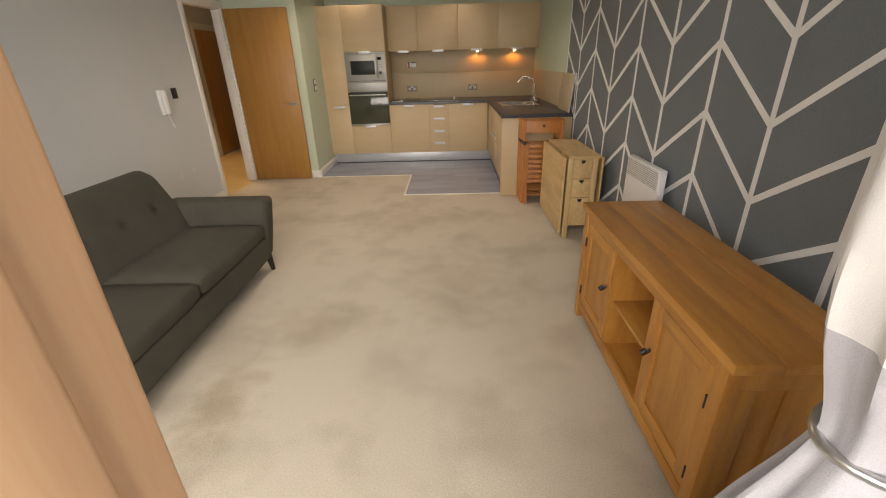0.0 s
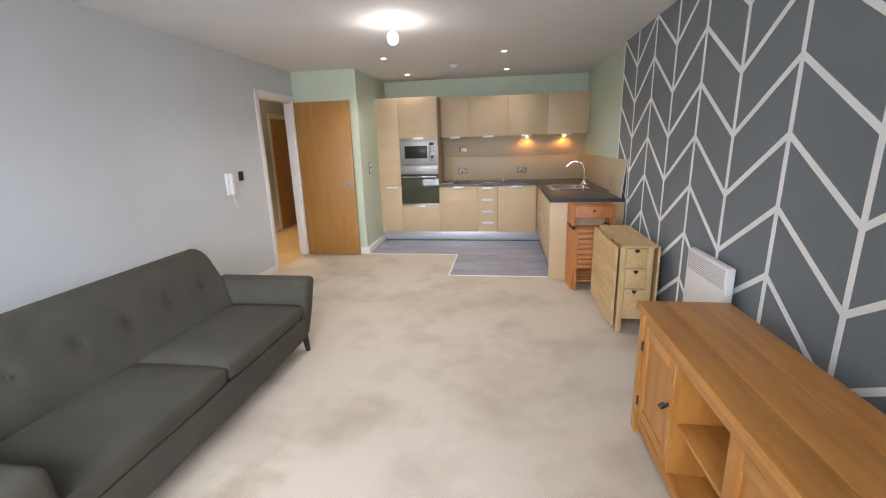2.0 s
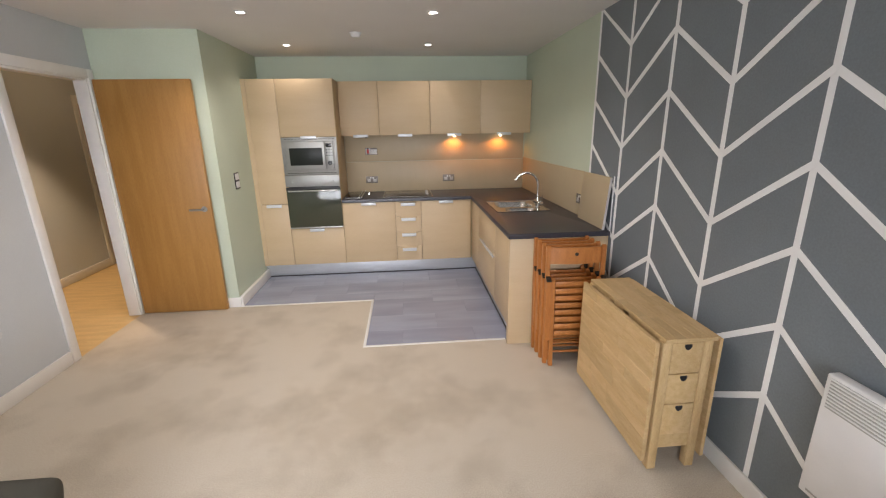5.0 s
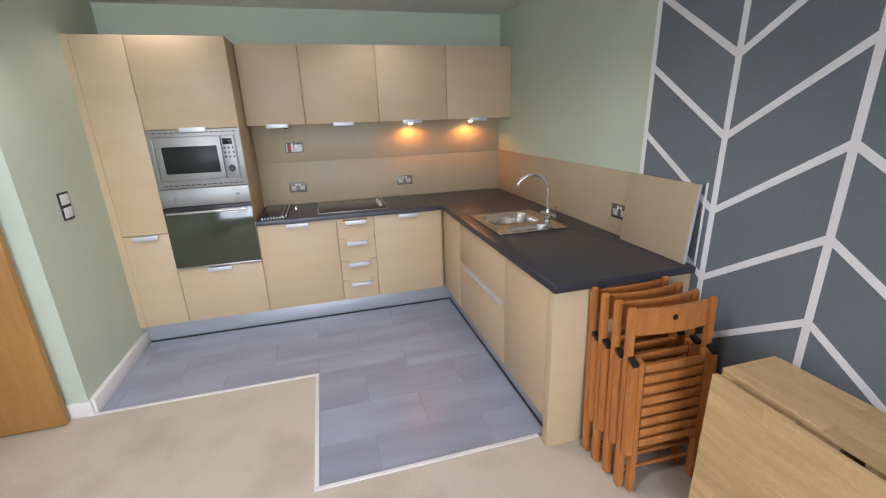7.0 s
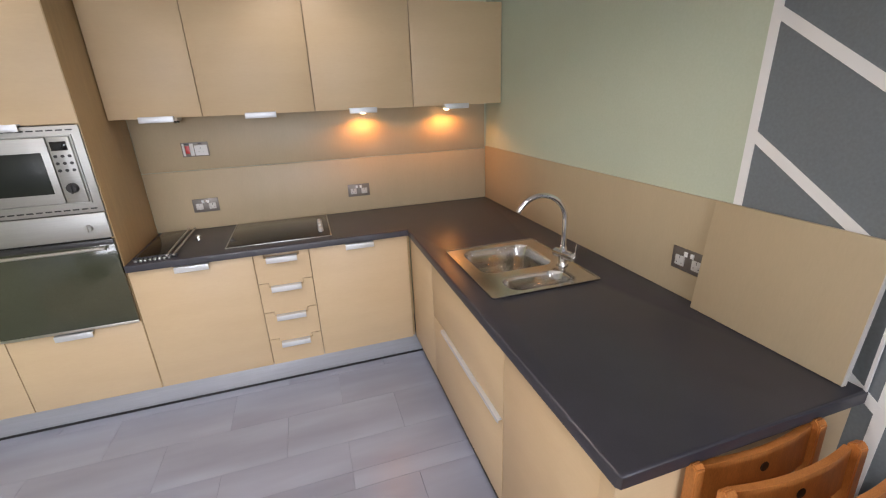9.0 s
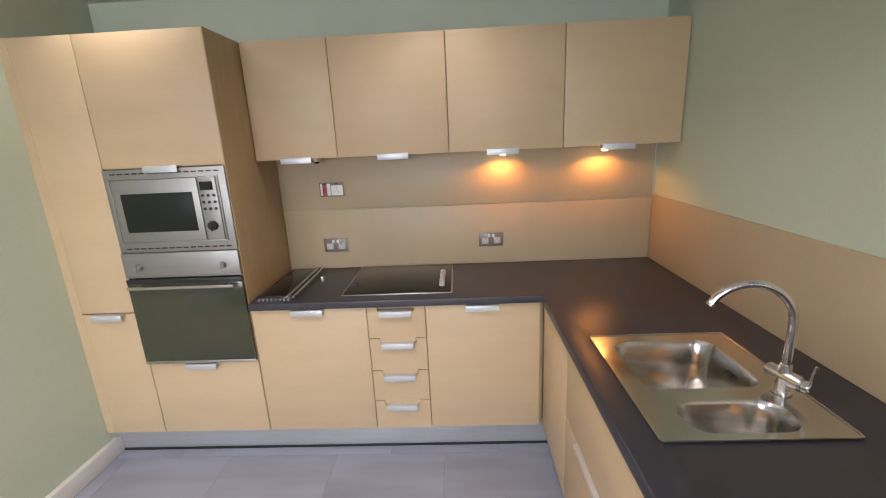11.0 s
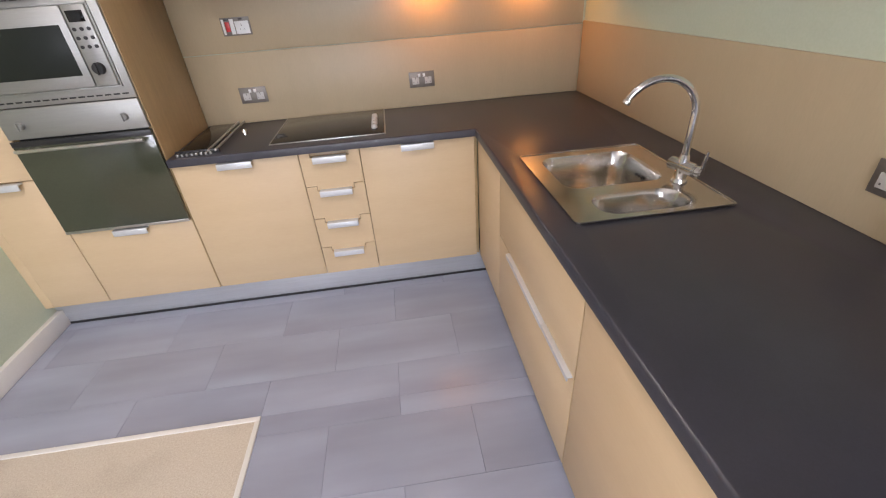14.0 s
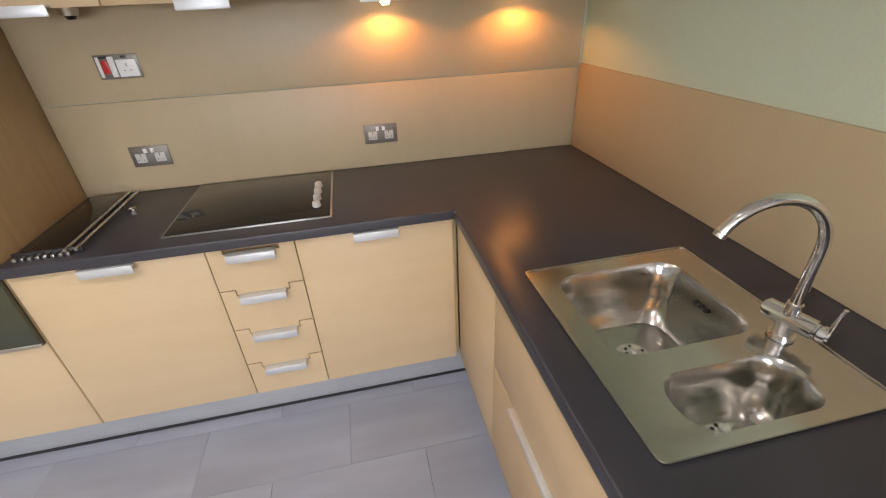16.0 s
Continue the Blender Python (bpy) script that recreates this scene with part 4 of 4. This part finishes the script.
for y0 in (VY0 + 0.055, VY1 - 0.055 - dw):
    near = y0 < -5.5
    inner = y0 + dw if near else y0
    a, b = sorted((inner, inner + (0.02 if near else -0.02)))
    part("partition", block(VX0 + 0.012, VX1 - 0.02, a, b, 0.11, VH - 0.036), OAK_UP, tv)
    d = part("door", block(VX0 + 0.016, VX0 + 0.026, y0 + 0.06, y0 + dw - 0.06, 0.175, VH - 0.145), OAK_UP, tv)
    z0, z1 = 0.118, VH - 0.088
    for p in ((y0 + 0.003, y0 + 0.065, z0, z1), (y0 + dw - 0.065, y0 + dw - 0.003, z0, z1)):
        part("stile", block(VX0 + 0.008, VX0 + 0.028, *p, 0.002), OAK_UP, d)
    for p in ((y0 + 0.065, y0 + dw - 0.065, z0, z0 + 0.062), (y0 + 0.065, y0 + dw - 0.065, z1 - 0.062, z1)):
        part("rail", block(VX0 + 0.008, VX0 + 0.028, *p, 0.002), OAK, d)
    ky = y0 + dw - 0.034 if near else y0 + 0.034
    kb = cyl((VX0 + 0.01, ky, 0.42), (VX0 - 0.012, ky, 0.40), 0.007, 0.007, 12)
    rod(kb, (VX0 - 0.008, ky, 0.42), (VX0 - 0.026, ky, 0.40), 0.010, 0.013, 16, 0.003)
    part("knob", kb, LEGWOOD, d, "dark round metal knob")
    hy = y0 + 0.004 if near else y0 + dw - 0.004
    for z in (0.17, 0.48):
        part("hinge", cyl((VX0 + 0.004, hy, z), (VX0 + 0.004, hy, z + 0.05), 0.005), LEGWOOD, d)
part("shelf", block(VX0 + 0.03, VX1 - 0.02, VY0 + 0.475, VY1 - 0.475, 0.345, 0.365, 0.002), OAK, tv)

# ---- folded gateleg table ----
GX0, GX1, GY0, GY1, GH = 1.892, 2.137, -3.79, -2.985, 0.725
gt = thing("gateleg_table", "folded pale birch drop-leaf table with end drawers", "table")


def staves(name, rows, y0, y1, place, parent, seed):
    """Glued strips of uneven lengths; place(a, b, ya, yb) gives the box of one strip."""
    rnd = random.Random(seed)
    for a, b in rows:
        y = y0
        while y < y1 - 1e-6:
            e = y + rnd.uniform(0.20, 0.42)
            e = y1 if y1 - e < 0.12 else e
            part(name, block(*place(a, b, y, e), 0.0012, 1), PINE, parent)
            y = e


strip = [(GX0 + 0.006 + 0.0516 * i, GX0 + 0.006 + 0.0516 * (i + 1)) for i in range(5)]
top = part("top", block(GX0 + 0.008, GX1 + 0.017, GY0 - 0.003, GY1 + 0.003, GH - 0.02, GH - 0.004), PINE, gt)
staves("stave", strip, GY0 - 0.005, GY1 + 0.005, lambda a, b, y, e: (a, b, y, e, GH - 0.006, GH), top, 4)
for lx, words in ((GX0 - 0.040, "hanging birch table leaf"), (GX1 + 0.026, "hanging birch table leaf by the wall")):
    leaf = part("leaf", block(lx + 0.003, lx + 0.019, GY0, GY1, 0.057, GH - 0.014), PINE, gt, words)
    if lx < GX1:
        staves("stave", [(0.055 + 0.0655 * i, 0.055 + 0.0655 * (i + 1)) for i in range(10)], GY0 - 0.002, GY1 + 0.002, lambda a, b, y, e: (lx, lx + 0.022, y, e, a, b), leaf, 9)
for y in (GY0, GY1 - 0.045):
    for x in (GX0, GX1 - 0.045):
        part("leg", block(x, x + 0.045, y, y + 0.045, 0, GH - 0.02, 0.003), PINE_UP, gt)
for y0 in (GY0 + 0.008, GY1 - 0.026):
    part("apron", block(GX0 + 0.045, GX1 - 0.045, y0, y0 + 0.018, 0.12, 0.30), PINE, gt)
    part("carcass", block(GX0 + 0.03, GX1 - 0.03, y0 + (0.03 if y0 < -3.3 else -0.35), y0 + (0.36 if y0 < -3.3 else -0.01), 0.13, GH - 0.02), PINE_UP, gt)
for z0, z1 in ((0.54, 0.70), (0.375, 0.535), (0.20, 0.37)):
    d = part("drawer", block(GX0 + 0.047, GX1 - 0.047, GY0 + 0.002, GY0 + 0.02, z0, z1, 0.002), PINE, gt)
    kz = z1 - 0.022
    cxx = (GX0 + GX1) / 2
    heart = [(cxx - 0.017, kz + 0.014), (cxx + 0.017, kz + 0.014), (cxx + 0.018, kz + 0.002), (cxx + 0.010, kz - 0.010), (cxx, kz - 0.016), (cxx - 0.010, kz - 0.010), (cxx - 0.018, kz + 0.002)]
    part("finger_hole", prism(heart, GY0 - 0.001, GY0 + 0.004, "y"), BLACK, d, "dark notched finger hole")
part("gate_leg", block(GX0 + 0.004, GX0 + 0.03, -3.25, -3.205, 0.05, GH - 0.03), PINE_UP, gt)

# ---- electric panel heater ----
HY0, HY1, HZ0, HZ1 = -4.755, -4.265, 0.34, 0.835
ht = thing("panel_heater", "white electric panel heater on the feature wall", "heater")
part("body", block(RX - 0.085, RX - 0.038, HY0, HY1, HZ0, HZ1, 0.008, 3), HEATER_WHITE, ht)
part("bracket", block(RX - 0.039, RX - 0.003, HY0 + 0.1, HY1 - 0.1, HZ0 + 0.12, HZ1 - 0.12), HEATER_WHITE, ht)
gr = part("grille", block(RX - 0.0865, RX - 0.084, HY0 + 0.02, HY1 - 0.02, HZ1 - 0.125, HZ1 - 0.012), GRILLE, ht)
for i in range(9):
    z = HZ1 - 0.118 + 0.0125 * i
    part("grille_bar", block(RX - 0.0895, RX - 0.0855, HY0 + 0.02, HY1 - 0.02, z, z + 0.0055, 0.001), HEATER_WHITE, gr)
part("control_box", block(RX - 0.074, RX - 0.044, HY0 - 0.008, HY0, HZ1 - 0.15, HZ1 - 0.03, 0.003), HEATER_WHITE, ht)
part("badge", block(RX - 0.0862, RX - 0.084, HY1 - 0.075, HY1 - 0.03, HZ0 + 0.02, HZ0 + 0.027), GRILLE, ht)


# ---- folding chairs leaning in a row at the counter end ----
def folding_chair():
    ob = thing("folding_chair", "folded reddish beech slatted chair leaning by the counter", "chair", "folding chairs")
    w, h = 0.415, 0.885
    for x in (-w / 2, w / 2 - 0.028):
        part("back_leg", prism([(-0.012, 0), (0.02, 0), (0.02, 0.55), (0.012, h - 0.01), (-0.004, h), (-0.016, h - 0.012), (-0.014, 0.55)], x, x + 0.028, "x", 0.003), CHAIRWOOD, ob)
    for x in (-w / 2 + 0.032, w / 2 - 0.06):
        part("front_leg", prism([(-0.05, 0.0), (-0.018, 0.0), (-0.016, 0.66), (-0.046, 0.645)], x, x + 0.028, "x", 0.003), CHAIRWOOD, ob)
    for x in (-w / 2 - 0.004, w / 2 - 0.032):
        part("seat_side_rail", prism([(-0.052, 0.20), (-0.020, 0.20), (-0.018, 0.655), (-0.050, 0.635)], x, x + 0.036, "x", 0.003), CHAIRWOOD, ob)
        # dark solid wedge that stands in for the shaded gap at the hinge
        part("bracket", prism([(-0.053, 0.634), (-0.014, 0.652), (-0.014, 0.668), (-0.053, 0.652)], x + 0.002, x + 0.034, "x", 0.002), LEGWOOD, ob, "dark wedge for the shaded hinge gap")
    # curved top rail
    bm = bmesh.new()
    n = 10
    cols = []
    for i in range(n + 1):
        u = -1 + 2 * i / n
        x = u * (w / 2 - 0.03)
        y = -0.012 + 0.020 * (u * u)
        top = 0.868
        cols.append([bm.verts.new(p) for p in ((x, y - 0.008, 0.752), (x, y + 0.008, 0.752), (x, y + 0.008, top), (x, y - 0.008, top))])
    for p, q in zip(cols, cols[1:]):
        for k in range(4):
            bm.faces.new((p[k], p[(k + 1) % 4], q[(k + 1) % 4], q[k]))
    bm.faces.new(cols[0][::-1])
    bm.faces.new(cols[-1])
    rail = part("top_rail", bm, CHAIRWOOD, ob)
    part("hole", cyl((0, -0.0215, 0.822), (0, -0.016, 0.822), 0.013, sides=14), LEGWOOD, rail)
    for i in range(8):
        z = 0.235 + 0.052 * i
        part("seat_slat", block(-w / 2 + 0.062, w / 2 - 0.062, -0.050, -0.036, z, z + 0.036, 0.003), CHAIRWOOD, ob)
    for z in (0.09, 0.16):
        part("stretcher", cyl((-w / 2 + 0.01, 0.0, z), (w / 2 - 0.01, 0.0, z), 0.009), CHAIRWOOD, ob)
    return ob


chair = folding_chair()
CH = [(1.880, -2.525, 0.0), (1.884, -2.602, -1), (1.890, -2.685, -2), (1.893, -2.768, -3)]
for i, (x, y, r) in enumerate(CH):
    m = pose(x, y, 0.0, -3.0, 0, r)
    if i == 0:
        chair.matrix_world = m
    else:
        copy_thing(chair, m)

# ---- balcony door frame and curtain at the start of the walk ----
bf = thing("balcony_door", "timber-framed glazed balcony door", "door")
bf["kind"] = "structure"
QX, QY = 0.796, WY - 0.078
part("stile", block(QX - 0.034, QX, QY - 0.036, QY, 0.0, BZ, 0.004, 3), FRAMEWOOD, bf)
part("lip", block(QX - 0.026, QX + 0.009, QY - 0.072, QY - 0.037, 0.0, BZ, 0.004, 3), FRAMEWOOD, bf, "pale rounded timber lip")
part("stile", block(BX0, BX0 + 0.065, WY - 0.15, WY - 0.078, 0.0, BZ, 0.006, 3), FRAMEWOOD, bf)
part("stile", block(BX1 - 0.065, BX1, WY - 0.15, WY - 0.078, 0.0, BZ, 0.006, 3), FRAMEWOOD, bf)
part("rail", block(BX0 + 0.065, QX - 0.034, WY - 0.13, WY - 0.08, 0.0, 0.11, 0.006, 3), FRAMEWOOD, bf)
part("rail", block(BX0 + 0.065, QX - 0.034, WY - 0.13, WY - 0.08, BZ - 0.09, BZ, 0.006, 3), FRAMEWOOD, bf)
pane = part("pane", block(BX0 + 0.065, QX - 0.034, WY - 0.10, WY - 0.092, 0.11, BZ - 0.09), GLASS, bf, "clear glass pane")
pane.visible_shadow = False


def fold_cloth(profile, z0, z1, mat, ob, name):
    """A gathered length of cloth: a pleated oval ring whose size follows profile(z)."""
    bm = bmesh.new()
    n, rings = 96, []
    steps = max(3, int((z1 - z0) / 0.03))
    for j in range(steps + 1):
        z = z0 + (z1 - z0) * j / steps
        cx, cy, rx, ry, fold = profile(z)
        ring = []
        for i in range(n):
            a = 2 * math.pi * i / n
            k = 1 + fold * math.sin(11 * a + 1.3 * math.sin(2 * a + z * 1.5)) + 0.4 * fold * math.sin(17 * a + 4 * z)
            ring.append(bm.verts.new((cx + rx * k * math.cos(a), cy + ry * k * math.sin(a), z)))
        rings.append(ring)
    for p, q in zip(rings, rings[1:]):
        for i in range(n):
            bm.faces.new((p[i], p[(i + 1) % n], q[(i + 1) % n], q[i]))
    return part(name, bm, mat, ob)


def drape(z):
    pinch = math.exp(-((z - TIE) / 0.16) ** 2)
    wide = min(1.0, max(0.0, (TIE - z) / 0.5))
    return 1.685 - 0.07 * wide, -6.80 + 0.02 * pinch, 0.25 - 0.065 * pinch + 0.08 * wide, 0.14 - 0.05 * pinch, 0.07 - 0.03 * pinch


TIE = 0.93
curtain = thing("curtain", "grey and white banded curtain tied back", "curtain")
for z0, z1, mat in ((0.03, 0.30, CURTAIN_LIGHT), (0.30, 0.60, CURTAIN_LILAC), (0.60, 0.92, CURTAIN_GREY), (0.92, 1.13, CURTAIN_GREY), (1.13, 1.375, CURTAIN_LIGHT), (1.375, 1.62, CURTAIN_LILAC), (1.62, 1.86, CURTAIN_GREY), (1.86, 2.10, CURTAIN_LIGHT), (2.10, 2.28, CURTAIN_LILAC)):
    fold_cloth(drape, z0, z1, mat, curtain, "cloth_band")
ring_ = [(1.685 + 0.195 * math.cos(a * math.pi / 16), -6.78 + 0.10 * math.sin(a * math.pi / 16), TIE + 0.012 * math.sin(a * math.pi / 16)) for a in range(33)]
part("tieback", tube(ring_, 0.009, 10), STEEL, curtain, "thin metallic tieback")
rail_ = thing("curtain_rail", "white curtain rail above the balcony door", "curtain rail")
part("rail", cyl((-1.5, -6.80, 2.30), (2.2, -6.80, 2.30), 0.014), WHITE, rail_)
for x in (-1.45, 2.15):
    part("bracket", block(x - 0.01, x + 0.01, WY, -6.80, 2.29, 2.31), WHITE, rail_)

# ---- floor tiles: 0.6 x 0.3 m in half bond ----
tiles = [o for o in scene.objects if o.name == "floor"][0]
shared = {}
gap = 0.0005
row_ = 0
y1 = -0.30
while y1 > PY:
    y0 = y1 - 0.3
    x = 0.965 - 0.6 * 4 + (0.3 if row_ % 2 == 0 else 0.0)
    while x < PX + 0.1:
        for lo_y, hi_y, x_lo in ((TY + 0.022, FRONT + 0.07, RETX), (PY + 0.022, TY + 0.022, TX + 0.022)):
            a0, a1 = max(x, x_lo), min(x + 0.6, PX + 0.075)
            b0, b1 = max(y0, lo_y), min(y1, hi_y)
            if a1 - a0 > 0.01 and b1 - b0 > 0.01:
                key = (round(a1 - a0, 3), round(b1 - b0, 3))
                if key not in shared:
                    bm = block(gap, key[0] - gap, gap, key[1] - gap, -0.010, 0.0, 0.0005, 1)
                    ob = finish("tile", bm, TILE)
                    shared[key] = ob.data
                else:
                    ob = new("tile", shared[key])
                ob.location = (a0, b0, 0)
                ob.parent = tiles
        x += 0.6
    y1 = y0
    row_ += 1
